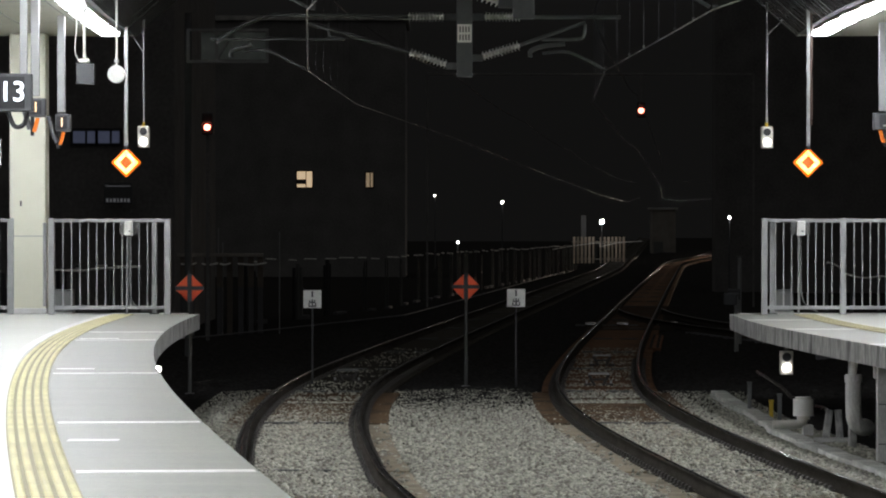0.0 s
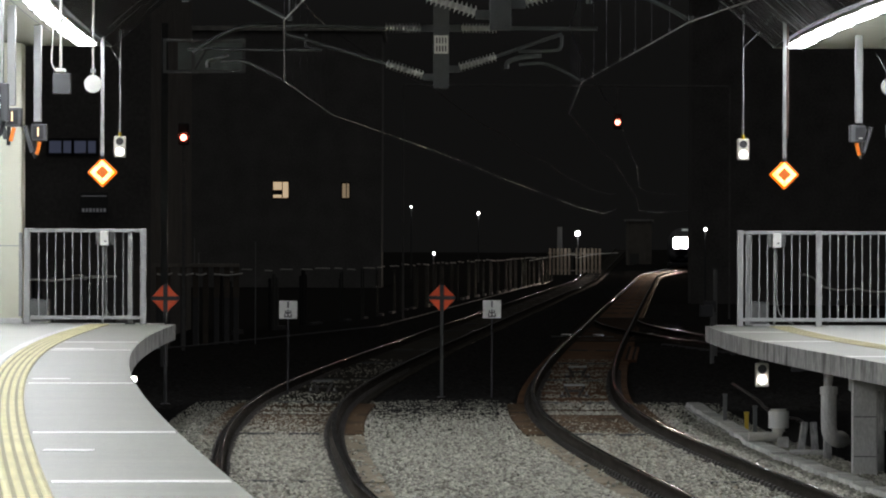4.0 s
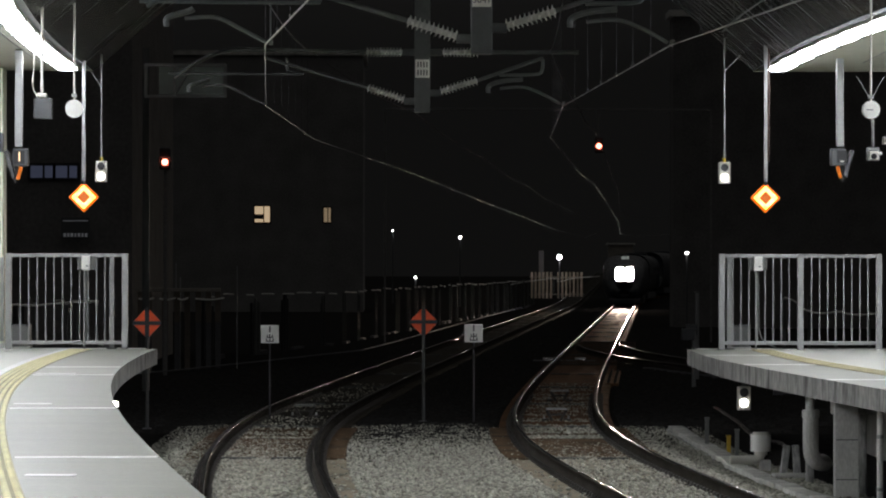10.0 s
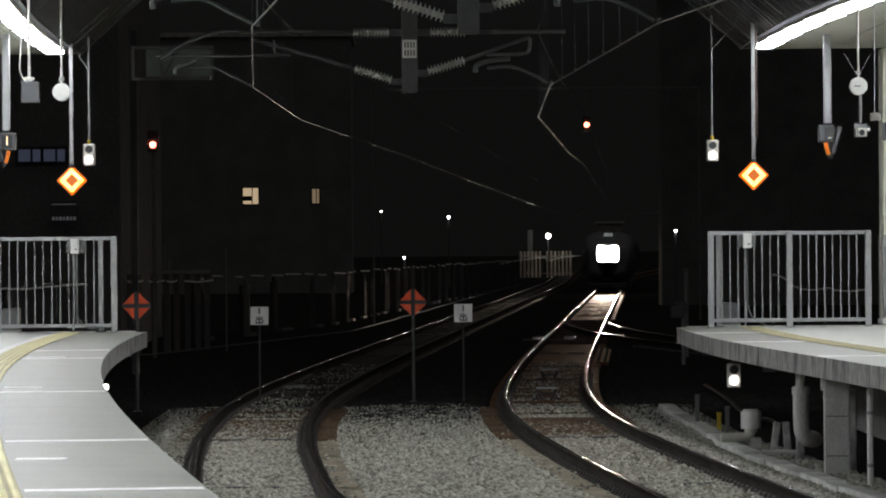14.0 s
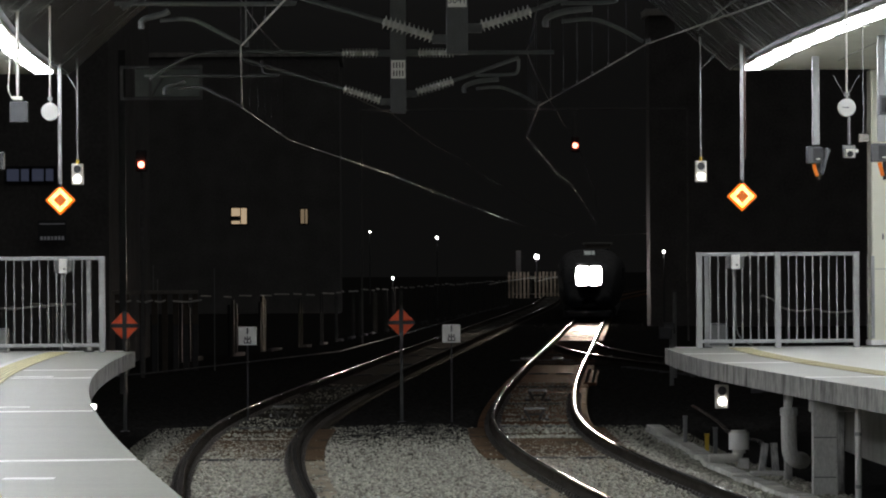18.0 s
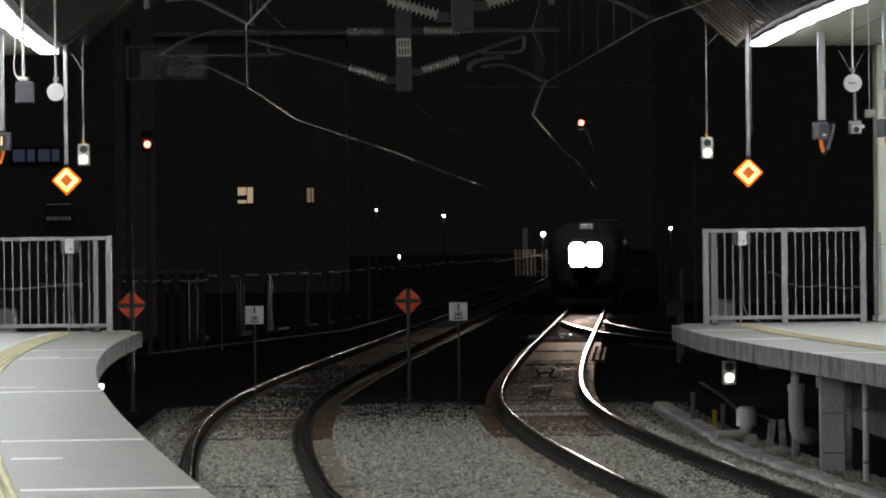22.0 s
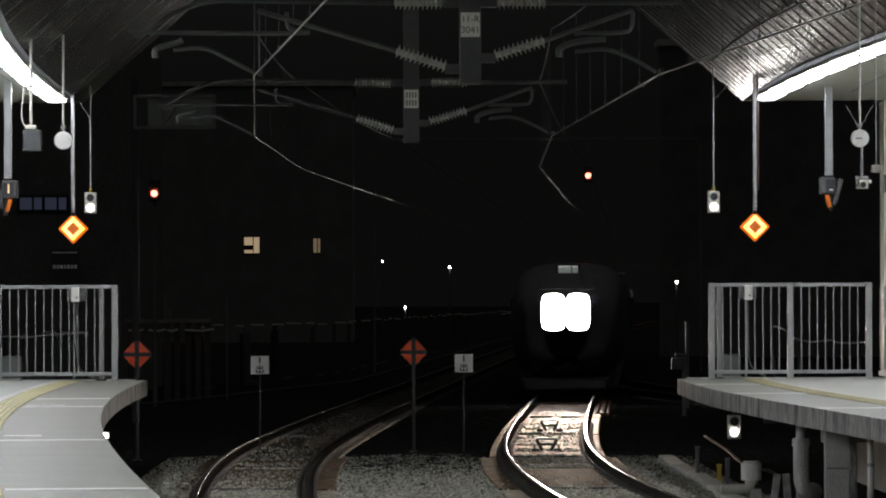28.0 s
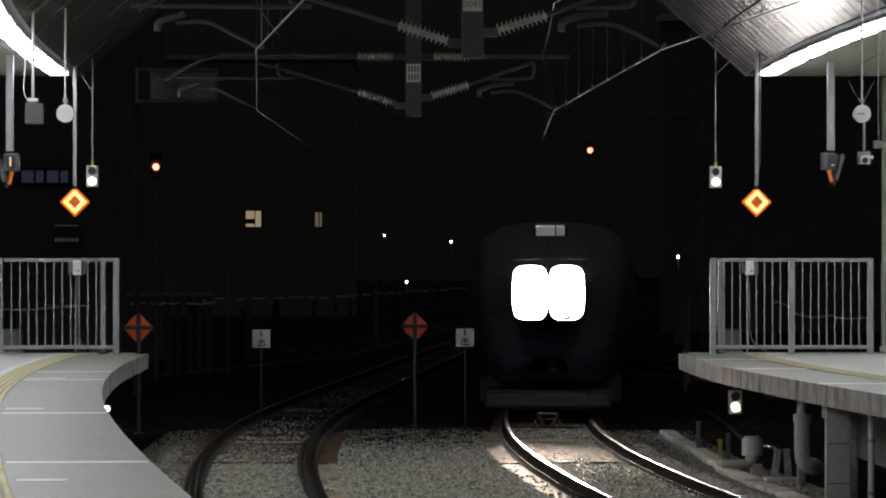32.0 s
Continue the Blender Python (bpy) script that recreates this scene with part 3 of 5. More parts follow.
for x in (-6.27, 5.60):
    t = thing("floor_cabinet", x, FENCE_Y + 0.55, TOP, "low grey metal cabinet standing behind the fence", "cabinet", "low cabinets")
    part("body", boxed(0, 0, 0.2, 0.34, 0.3, 0.4, 0.01), GREY_BOX, t)
    part("door", boxed(0, -0.155, 0.2, 0.28, 0.012, 0.34, 0.004), GALV_DARK, t)
    part("plinth", boxed(0, 0, 0.02, 0.36, 0.32, 0.04), CONCRETE, t)
# the platforms run on a little behind the fences
for x0, x1 in ((-13.6, -4.3), (5.0, 15.0)):
    tagged(part("platform_end", boxed((x0 + x1) / 2, 65.94, TOP - 0.145, x1 - x0, 1.9, 0.25), FLOORING), "grey platform end behind the fence", "platform", kind="structure")
for x, h in ((-4.74, 1.5), (5.4, 1.5)):
    t = thing("steel_post", x, FENCE_Y + 0.2, TOP, "slim galvanised post behind the fence", "post", "posts behind the fences")
    part("shaft", boxed(0, 0, h / 2, 0.08, 0.08, h, 0.006), GALV, t)
    part("foot", boxed(0, 0, 0.01, 0.16, 0.16, 0.02), GALV_DARK, t)

# ---- pillars ----
CEIL = 5.88


def pillar(x, y, label):
    t = thing("pillar", x, y, TOP, label, "pillar", "pillars of the canopy")
    h = CEIL - TOP
    part("shaft", boxed(0, 0, h / 2, 0.60, 0.60, h, 0.03), PILLAR, t)
    for sx in (-1, 1):
        for sy in (-1, 1):
            part("corner_guard", boxed(sx * 0.285, sy * 0.285, 0.75 + 0.06, 0.055, 0.055, 1.38, 0.004), GALV, t)
    part("plinth", boxed(0, 0, 0.045, 0.66, 0.66, 0.09, 0.01), PAINT_LINE, t)
    part("seam", boxed(0, 0, 1.28, 0.606, 0.606, 0.012), GALV, t)
    part("key_plate", boxed(-0.11, -0.303, 1.82, 0.025, 0.01, 0.09), BLACK, t)
    return t


pillar(-6.86, 65.6, "cream-white square pillar lit by the platform lights")
pillar(8.57, 66.4, "cream-white square pillar at the end of the opposite platform")
for y in (52.0, 38.0, 24.0, 10.0, -4.0):
    p = beside(edge_left, y, -3.3)
    pillar(p.x - 1.2, p.y, "cream-white square pillar under the canopy")
for y in (52.0, 38.0, 24.0):
    p = beside(edge_right, y, 6.6)
    pillar(p.x, p.y, "cream-white square pillar of the opposite canopy")

# ---- canopies ----
def canopy(line, fold, rise, way, ys, wall, label, ribs=True):
    """A flat ceiling over the platform that folds up towards the track as ribbed metal sheet."""
    prof = [(fold, CEIL), (fold + way * rise, CEIL + 0.876 * rise), (fold + way * rise, CEIL + 0.876 * rise + 0.06), (fold - way * 0.03, CEIL + 0.07)]
    tagged(sweep("ceiling_slope", line, prof if way < 0 else prof[::-1], ys, SOFFIT), "ribbed dark metal soffit rising towards the track", "ceiling", kind="structure")
    verts, faces = [], []
    y = ys[0]
    while ribs and y < ys[-1]:
        for o, z in ((fold + way * 0.02, CEIL + 0.015), (fold + way * rise, CEIL + 0.876 * rise - 0.002)):
            for dy in (-0.008, 0.008):
                for dz in (-0.007, 0.004):
                    v = beside(line, y + dy, o, z + dz)
                    verts.append(tuple(v))
        b = len(verts) - 8
        faces += [(b, b + 1, b + 5, b + 4), (b + 2, b + 6, b + 7, b + 3), (b, b + 4, b + 6, b + 2), (b + 1, b + 3, b + 7, b + 5)]
        y += 0.62
    if ribs:
        tagged(mesh("ceiling_ribs", verts, faces, SOFFIT), "standing seams of the metal soffit", "ceiling", kind="structure")
    prof = [(fold, CEIL + 0.002), (fold - way * wall, CEIL + 0.002), (fold - way * wall, CEIL + 0.12), (fold, CEIL + 0.12)]
    tagged(sweep("ceiling_flat", line, prof if way > 0 else prof[::-1], ys, CEILING), label, "ceiling", kind="structure")


canopy(edge_left, -1.15, 3.3, 1, [float(y) for y in np.arange(-16, 66.6, 0.8)], 8.3, "pale ceiling boards over the numbered platform", False)
canopy(edge_right, 3.07, 3.3, -1, [float(y) for y in np.arange(16, 66.5, 0.8)], 9.4, "pale ceiling boards over the opposite platform")
for line, way, fold in ((edge_left, 1, -1.15), (edge_right, -1, 3.07)):  # dark joints between the ceiling boards
    for k in range(4):
        o = fold - way * (0.65 + 0.9 * k)
        joint = sweep("ceiling_joint", line, [(o - 0.008, CEIL - 0.003), (o - 0.008, CEIL + 0.003), (o + 0.008, CEIL + 0.003), (o + 0.008, CEIL - 0.003)], [float(y) for y in np.arange(17, 65.0, 1.5)], GREY_BOX)
        tagged(joint, "dark joint between the ceiling boards", "ceiling", kind="structure")

for line, a, b in ((edge_left, -1.24, -1.13), (edge_right, 3.05, 3.19)):  # grey strip between the fold and the lights
    joint = sweep("ceiling_trim", line, [(a, CEIL - 0.012), (a, CEIL - 0.002), (b, CEIL - 0.002), (b, CEIL - 0.012)], [float(y) for y in np.arange(16, 66.3, 1.5)], GREY_BOX)
    tagged(joint, "grey metal strip along the fold of the ceiling", "ceiling", kind="structure")
for off, z in ((2.40, 0.55),):  # a thin purlin under the slope of the opposite canopy
    joint = sweep("ceiling_purlin", edge_right, [(off - 0.01, CEIL + z - 0.02), (off - 0.01, CEIL + z), (off + 0.01, CEIL + z), (off + 0.01, CEIL + z - 0.02)], [float(y) for y in np.arange(16, 65.2, 1.5)], GALV_DARK)
    tagged(joint, "thin steel purlin under the soffit", "ceiling", kind="structure")


def tube_light(p, turn, label, group, wide=0.14):
    t = thing("strip_light", p.x, p.y, p.z, label, "ceiling light", group, turn)
    part("housing", boxed(0, 0, 0.04, wide + 0.06, 2.30, 0.06, 0.01), WHITE, t)
    part("tube", boxed(0, 0, -0.012, wide, 2.24, 0.04, 0.012), TUBE, t, "glowing white tube cover")
    for s in (-1, 1):
        part("end_cap", boxed(0, s * 1.15, -0.016, wide + 0.03, 0.03, 0.07, 0.005), GALV_DARK, t)


for i in range(26):
    y = 62.95 - 2.42 * i
    tube_light(beside(edge_left, y, -1.40, CEIL - 0.07), heading(edge_left, y), "glowing fluorescent strip light under the canopy", "lights along the numbered platform", 0.29)
# unseen row, added to brighten the pillar and the floor
for i in range(30):
    y = 63.6 - 2.42 * i
    tube_light(beside(edge_left, y, -4.4, CEIL - 0.07), heading(edge_left, y), "glowing unseen strip light added over the platform middle", "lights over the platform middle", 0.26)
# a second unseen row, added for the opposite pillar
for i in range(16):
    y = 63.6 - 2.42 * i
    tube_light(beside(edge_right, y, 7.6, CEIL - 0.07), heading(edge_right, y), "glowing unseen strip light added over the opposite platform middle", "lights over the opposite platform middle", 0.26)
for i in range(16):
    y = 62.9 - 2.42 * i
    tube_light(beside(side_right, y, 3.40, CEIL - 0.07), heading(side_right, y) + 1.2, "glowing fluorescent strip light under the opposite canopy", "lights along the opposite platform", 0.29)


# ---- things that hang from the canopies ----
def amber_signal(x, y, z, label, top):
    t = thing("diamond_signal", x, y, z, label, "signal", "amber diamond signals")
    part("pole", boxed(0, 0, (top - z + 0.26) / 2, 0.056, 0.056, top - z - 0.26, 0.006), GALV, t, "grey square pole")
    part("collar", rod(bmesh.new(), (0, 0, 0.2), (0, 0, 0.32), 0.03), BLACK, t)
    # the case glows to give the lamp's orange halo
    bm = bmesh.new()
    box(bm, 0, 0.03, 0, 0.345, 0.06, 0.345, 0.02, (0, 45, 0))
    part("case", bm, AMBER_DIM, t, "diamond case that glows for the signal's orange halo")
    part("back", boxed(0, 0.08, 0, 0.30, 0.05, 0.30, 0.01, (0, 45, 0)), BLACK, t)
    for k in range(4):
        a = math.radians(45 + 90 * k)
        part("light_bar", boxed(0.108 * math.cos(a), -0.012, 0.108 * math.sin(a), 0.066, 0.03, 0.27, 0.01, (0, -45 - 90 * k, 0)), AMBER, t, "glowing amber bar")
    part("lens", boxed(0, -0.008, 0, 0.15, 0.02, 0.15, 0.0, (0, 45, 0)), AMBER_CORE, t, "dim amber centre")
    return t


def scale_about_eye(t, k):
    """Scales a thing about the camera's eye, so it looks the same from there."""
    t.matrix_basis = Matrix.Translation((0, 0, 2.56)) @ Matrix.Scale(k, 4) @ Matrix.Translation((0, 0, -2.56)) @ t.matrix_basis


amber_signal(-5.11, 63.8, 3.72, "glowing amber diamond signal on a pole under the canopy", CEIL + 0.04)
t = amber_signal(5.89, 63.8, 3.72, "glowing amber diamond signal on a pole under the opposite canopy", CEIL + 0.38)
part("conduit", pipe(bmesh.new(), arc([(0.05, 0, 0.6), (0.05, 0, 2.3), (0.06, 0, 2.46), (0.2, -0.05, 2.5), (0.5, -0.9, 2.52), (0.8, -2.6, 2.5)]), 0.018), BROWN_PIPE, t, "dark brown conduit bent over to the soffit")
scale_about_eye(t, 0.962)


def lamp_box(x, y, z, top, label):
    t = thing("lamp_box", x, y, z, label, "signal lamp", "two-lens lamp boxes")
    part("rod", rod(bmesh.new(), (0, 0, 0.18), (0, 0, top - z), 0.016), GALV, t)
    part("nut", rod(bmesh.new(), (0, 0, 0.17), (0, 0, 0.24), 0.03, 6), YELLOW, t)
    part("case", boxed(0, 0, 0, 0.19, 0.16, 0.35, 0.015), PALE_BOX, t)
    part("upper_lens", rod(bmesh.new(), (0, -0.09, 0.085), (0, -0.07, 0.085), 0.062, 16), BLACK, t, "dark unlit lens")
    part("lower_lens", rod(bmesh.new(), (0, -0.092, -0.08), (0, -0.07, -0.08), 0.062, 16), SOFT_LAMP, t, "glowing white lens")
    part("brace", rod(bmesh.new(), (0, 0, top - z - 0.54), (-0.17 if x < 0 else 0.26, 0, top - z - 0.28), 0.012), GALV, t)


lamp_box(-4.88, 64.5, 4.15, 6.06, "pale box with two round lenses hanging on a rod")
lamp_box(5.28, 64.5, 4.14, 6.34, "pale box with two round lenses on a rod under the soffit")


def disc_speaker(x, y, z, label, k, long, camera_under=False):
    t = thing("disc_speaker", x, y, z, label, "loudspeaker", "round hanging speakers")
    part("rod", rod(bmesh.new(), (0, 0, 0.13), (0, 0, long), 0.017), PALE_BOX, t)
    part("clamp", boxed(0, 0, 0.2, 0.08, 0.05, 0.06, 0.005), GALV, t)
    part("disc", rod(bmesh.new(), (0, -0.045, 0), (0, 0.045, 0), 0.136, 28), WHITE, t)
    part("rim", rod(bmesh.new(), (0, -0.052, 0), (0, -0.044, 0), 0.125, 28), WHITE, t)
    if camera_under:
        part("lower_rod", rod(bmesh.new(), (0.03, 0, -0.14), (0.03, 0, -0.56), 0.022), GALV, t)
        part("mark", boxed(-0.02, -0.055, 0.0, 0.10, 0.004, 0.014), GREY_BOX, t)
        for s in (-1, 1):
            part("stay", rod(bmesh.new(), (s * 0.03, 0.05, 0.2), (s * 0.2, 0.05, 0.5), 0.005, 6), GALV, t)
    scale_about_eye(t, k)


disc_speaker(-4.95, 60.0, 4.99, "round white disc hanging on a rod", 0.917, 1.65)
disc_speaker(7.14, 60.0, 4.99, "round white disc on a rod above a camera", 0.767, 2.9, True)

t = thing("speaker_box", -5.44, 60.0, 4.99, "dark grey square box hanging from a pale rod", "loudspeaker")
part("box", boxed(0.02, 0, 0, 0.275, 0.16, 0.31, 0.008), GREY_BOX, t)
part("bracket", boxed(0, 0, 0.2, 0.16, 0.1, 0.07, 0.02), PALE_BOX, t)
part("rod", rod(bmesh.new(), (0, 0, 0.22), (0, 0, 1.58), 0.022), PALE_BOX, t)
part("cable", pipe(bmesh.new(), arc([(-0.08, 0, 0.2), (-0.14, 0, 0.35), (-0.12, 0, 0.7), (-0.12, 0, 0.95)]), 0.01), PALE_BOX, t)
scale_about_eye(t, 0.867)

t = thing("surveillance_camera", 7.17, 60.0, 4.33, "small grey camera in a bracket below the white disc", "camera")
part("yoke", boxed(0, 0.0, 0.06, 0.17, 0.05, 0.05, 0.006), GALV, t)
for s in (-1, 1):
    part("arm", boxed(s * 0.085, 0, -0.01, 0.02, 0.06, 0.2, 0.004), GALV, t)
part("housing", boxed(0, -0.03, -0.04, 0.14, 0.26, 0.13, 0.012), PALE_BOX, t)
part("lens", rod(bmesh.new(), (0, -0.165, -0.05), (0, -0.15, -0.05), 0.045, 16), BLACK, t)
part("knob", boxed(0.12, 0, 0.0, 0.05, 0.05, 0.05, 0.01), WHITE, t)
scale_about_eye(t, 0.767)


def hung_monitor(x, y, z, label, figure, side=1):
    t = thing("hanging_monitor", x, y, z, label, "monitor", "monitors hung from poles")
    part("pole", boxed(0, 0, (CEIL - z) / 2 + 0.08, 0.115, 0.11, CEIL - z - 0.16, 0.01), GALV, t, "thick grey square pole")
    part("case", boxed(-0.03 * side, 0, 0, 0.23, 0.24, 0.26, 0.012), GREY_BOX, t)
    part("screen", boxed(0.02, -0.126, 0.0, 0.16, 0.012, 0.2, 0.004), BLACK, t, "dark screen")
    part("mirror", boxed(0.13 * side, -0.02, -0.1, 0.06, 0.18, 0.42, 0.01, (0, 16 * side, 0)), GREY_BOX, t)
    part("flag", boxed(-0.02 * side, -0.09, -0.24, 0.055, 0.03, 0.2, 0.004, (0, -14 * side, 0)), ORANGE, t, "orange flap")
    part("bracket", boxed(0.04 * side, 0.0, -0.26, 0.05, 0.06, 0.26, 0.01), BLACK, t)
    if figure:
        figures("1", 0.2, SIGN_AMBER, t, pose(0.02, -0.134, 0) @ FACING, "glowing amber figure")
    else:
        part("mark", boxed(0.02, -0.134, -0.07, 0.06, 0.004, 0.02), PALE_BOX, t)
    return t


hung_monitor(-5.79, 60.0, 4.25, "grey monitor with an amber figure on a square pole", True, -1)
hung_monitor(-5.67, 55.0, 4.32, "grey monitor with an amber figure on a square pole", True, -1)
hung_monitor(6.89, 62.0, 4.33, "dark grey monitor with an orange flap on a square pole", False)

t = thing("platform_sign", -5.50, 50.0, 4.35, "dark hanging platform sign with glowing white figures", "sign")
part("case", boxed(0, 0, 0, 0.62, 0.16, 0.48, 0.015), GREY_BOX, t)
part("face", boxed(-0.03, -0.085, 0, 0.5, 0.01, 0.4, 0.004), BLACK, t)
for x, digit in ((-0.02, "1"), (0.148, "3")):
    figures(digit, 0.36, SIGN_GLOW, t, pose(x, -0.095, 0) @ FACING, "glowing white figure")
for x in (-0.2, 0.2):
    part("pole", boxed(x, 0, (CEIL - 4.35) / 2 + 0.12, 0.09, 0.09, CEIL - 4.35 - 0.24, 0.006), GALV, t)
part("cable_loop", pipe(bmesh.new(), arc([(0.0, 0, -0.24), (0.08, 0, -0.42), (0.2, 0, -0.4), (0.25, 0, -0.22)]), 0.03), BLACK, t)

t = thing("platform_sign", 7.12, 55.0, 4.82, "dark hanging sign box of the opposite platform", "sign")
part("case", boxed(0.12, 0, 0, 0.5, 0.16, 0.27, 0.012), GREY_BOX, t)
part("face", boxed(0.12, -0.085, 0, 0.44, 0.01, 0.2, 0.004), BLACK, t)
for x in (0.02, 0.3):
    part("pole", boxed(x, 0, (CEIL - 4.82) / 2 + 0.07, 0.09, 0.09, CEIL - 4.82 - 0.14, 0.006), GALV, t)
hung_monitor(7.22, 56.5, 4.2, "dark grey monitor on a square pole near the pillar", False)
t = thing("clamp_box", 7.42, 60.2, 4.53, "small brown box strapped to a rod", "junction box")
part("box", boxed(0, 0, 0, 0.16, 0.08, 0.12, 0.01), FENCE_WALL, t)
part("rod", rod(bmesh.new(), (0, 0.05, 0), (0, 0.05, 3.3), 0.007), GALV, t)
scale_about_eye(t, 0.767)
t = thing("notice_board", -7.1, 62.0, 3.85, "white notice with dark printed bars on a post", "sign")
part("board", boxed(0, 0, 0, 0.34, 0.02, 0.42, 0.004), WHITE, t)
for i, w in enumerate((0.1, 0.2, 0.16, 0.2)):
    part("print_bar", boxed(0.0, -0.013, 0.14 - 0.08 * i, w, 0.004, 0.03), GREY_BOX, t)
part("post", boxed(0, 0.05, (TOP - 3.85 + CEIL - 3.85) / 2, 0.06, 0.06, CEIL - TOP, 0.004), GALV, t)

# ---- under the platforms ----
tagged(sweep("wall_under_left", edge_left, [(-2.2, -0.4), (-2.2, TOP - 0.3), (-2.0, TOP - 0.3), (-2.0, -0.4)], ls, CONCRETE), "concrete wall under the platform", "wall", kind="structure")
tagged(sweep("wall_under_right", edge_right, [(4.4, -0.4), (4.4, TOP - 0.3), (4.6, TOP - 0.3), (4.6, -0.4)], [float(y) for y in np.arange(16, 64.0, 1.0)], CONCRETE), "concrete wall under the opposite platform", "wall", kind="structure")
def support_column(x, y, wide, turn, label, mat, bracket=True):
    t = thing("support_column", x, y, GROUND, label, "column", "columns under the platform", turn)
    h = TOP - 0.255 - GROUND
    part("shaft", boxed(0, 0, h / 2, wide, 0.30, h, 0.015), mat, t)
    if bracket:
        part("bracket", boxed(0.12, 0.22, h - 0.09, wide + 0.3, 0.14, 0.18, 0.015), mat, t)
        part("form_seam", boxed(0, -0.151, h * 0.62, wide - 0.04, 0.006, 0.012), UNDER, t)
        part("form_seam", boxed(0, -0.151, h * 0.24, wide - 0.04, 0.006, 0.012), UNDER, t)
    return t


for y in (28.0, 33.0, 38.0, 43.0):
    p = beside(edge_right, y, 2.75, GROUND)
    support_column(p.x, p.y, 0.32, heading(edge_right, y), "stained concrete column under the platform edge", CONCRETE)
support_column(5.37, 47.6, 0.30, -4, "pale smooth concrete column under the platform edge", CONCRETE)
support_column(5.66, 48.6, 0.13, -4, "slim dark concrete pier behind the pale column", FASCIA, False)
support_column(5.27, 50.9, 0.10, -4, "slim stained concrete pier beside a drain pipe", FASCIA, False)
t = thing("drain_pipe", 5.19, 50.0, GROUND, "wide cream drain pipe with a bend under the platform edge", "pipe")
part("spout", rod(bmesh.new(), (-0.02, 0, 1.02), (0.02, 0, 1.25), 0.055, 14, 0.045), CONCRETE, t)
part("pipe", pipe(bmesh.new(), arc([(0.0, 0, 1.05), (0.0, 0, 0.62), (0.02, 0.02, 0.46), (0.1, 0.08, 0.38), (0.2, 0.3, 0.36), (0.22, 0.75, 0.36)]), 0.1, 14), CONCRETE, t)
part("collar", rod(bmesh.new(), (0, 0, 0.95), (0, 0, 1.04), 0.112, 14), CONCRETE, t)
t = thing("footing_block", 5.15, 52.2, GROUND, "low stained concrete footing beside the cable trough", "footing")
part("block", boxed(0, 0, 0.06, 0.46, 0.5, 0.13, 0.015), CONCRETE, t)
for x, lean in ((-0.02, 8), (0.14, -4)):
    part("stub", boxed(x, 0.6, 0.24, 0.09, 0.12, 0.48, 0.01, (0, lean, 0)), FASCIA, t, "short leaning concrete stub")
for y in (14.0, 22.0, 30.0, 38.0, 46.0, 54.0, 61.0):
    p = beside(edge_left, y, -1.6, GROUND)
    t = thing("support_column", p.x, p.y, GROUND, "concrete column under the platform", "column", "columns under the numbered platform", heading(edge_left, y))
    h = TOP - 0.255 - GROUND
    part("shaft", boxed(0, 0, h / 2, 0.3, 0.3, h, 0.015), CONCRETE, t)
    part("bracket", boxed(0.5, 0, h - 0.12, 1.0, 0.26, 0.22, 0.015), CONCRETE, t)
def trough_off(y):
    return 1.72 + 0.28 * ease(y, 51, 61)


for i in range(34):  # lids of the cable trough along the track
    y = 38.0 + 0.9 * i
    if y > 67:
        break
    p = beside(track_right, y, trough_off(y), -0.14)
    t = tagged(part("trough_lid", boxed(0, 0, 0, 0.24, 0.86, 0.07, 0.012), TROUGH), "pale concrete lid of the cable trough", "trough lid", "lids of the cable trough")
    t.matrix_basis = pose(p.x + rng.uniform(-0.02, 0.02), p.y, p.z + rng.uniform(-0.012, 0.012), rng.uniform(-0.8, 0.8), rng.uniform(-2, 2), heading(track_right, y) + rng.uniform(-2.5, 2.5))
tagged(sweep("trough", lambda y: track_right(y) + trough_off(y), [(-0.14, GROUND - 0.1), (-0.14, -0.19), (0.14, -0.19), (0.14, GROUND - 0.1)], stations(38, 68), CONCRETE), "concrete cable trough beside the track", "trough", kind="structure")

t = thing("white_tank", 4.92, 54.0, GROUND, "white cylindrical drain trap with a bent pipe on the trough", "drain")
part("drum", rod(bmesh.new(), (0, 0, 0.34), (0, 0, 0.57), 0.14, 24), WHITE, t)
part("lid", rod(bmesh.new(), (0, 0, 0.57), (0, 0, 0.60), 0.11, 24), PALE_BOX, t)
part("bent_pipe", pipe(bmesh.new(), arc([(0.0, 0, 0.4), (0.0, -0.02, 0.29), (-0.06, -0.04, 0.235), (-0.22, -0.06, 0.225), (-0.42, -0.08, 0.225)]), 0.06, 12), PALE_BOX, t)
part("collar", rod(bmesh.new(), (0, 0, 0.29), (0, 0, 0.34), 0.09, 16), PALE_BOX, t)
part("foot", boxed(0.06, 0, 0.11, 0.14, 0.2, 0.22, 0.01), CONCRETE, t)
t = thing("drain_pipe", 5.46, 45.0, GROUND, "pale vertical drain pipe under the platform edge", "pipe")
part("pipe", rod(bmesh.new(), (0, 0, 0), (0, 0, TOP - 0.255 - GROUND), 0.036, 14), WHITE, t)
for z in (0.3, 0.9):
    part("band", rod(bmesh.new(), (0, 0, z), (0, 0, z + 0.04), 0.042, 14), GALV, t)
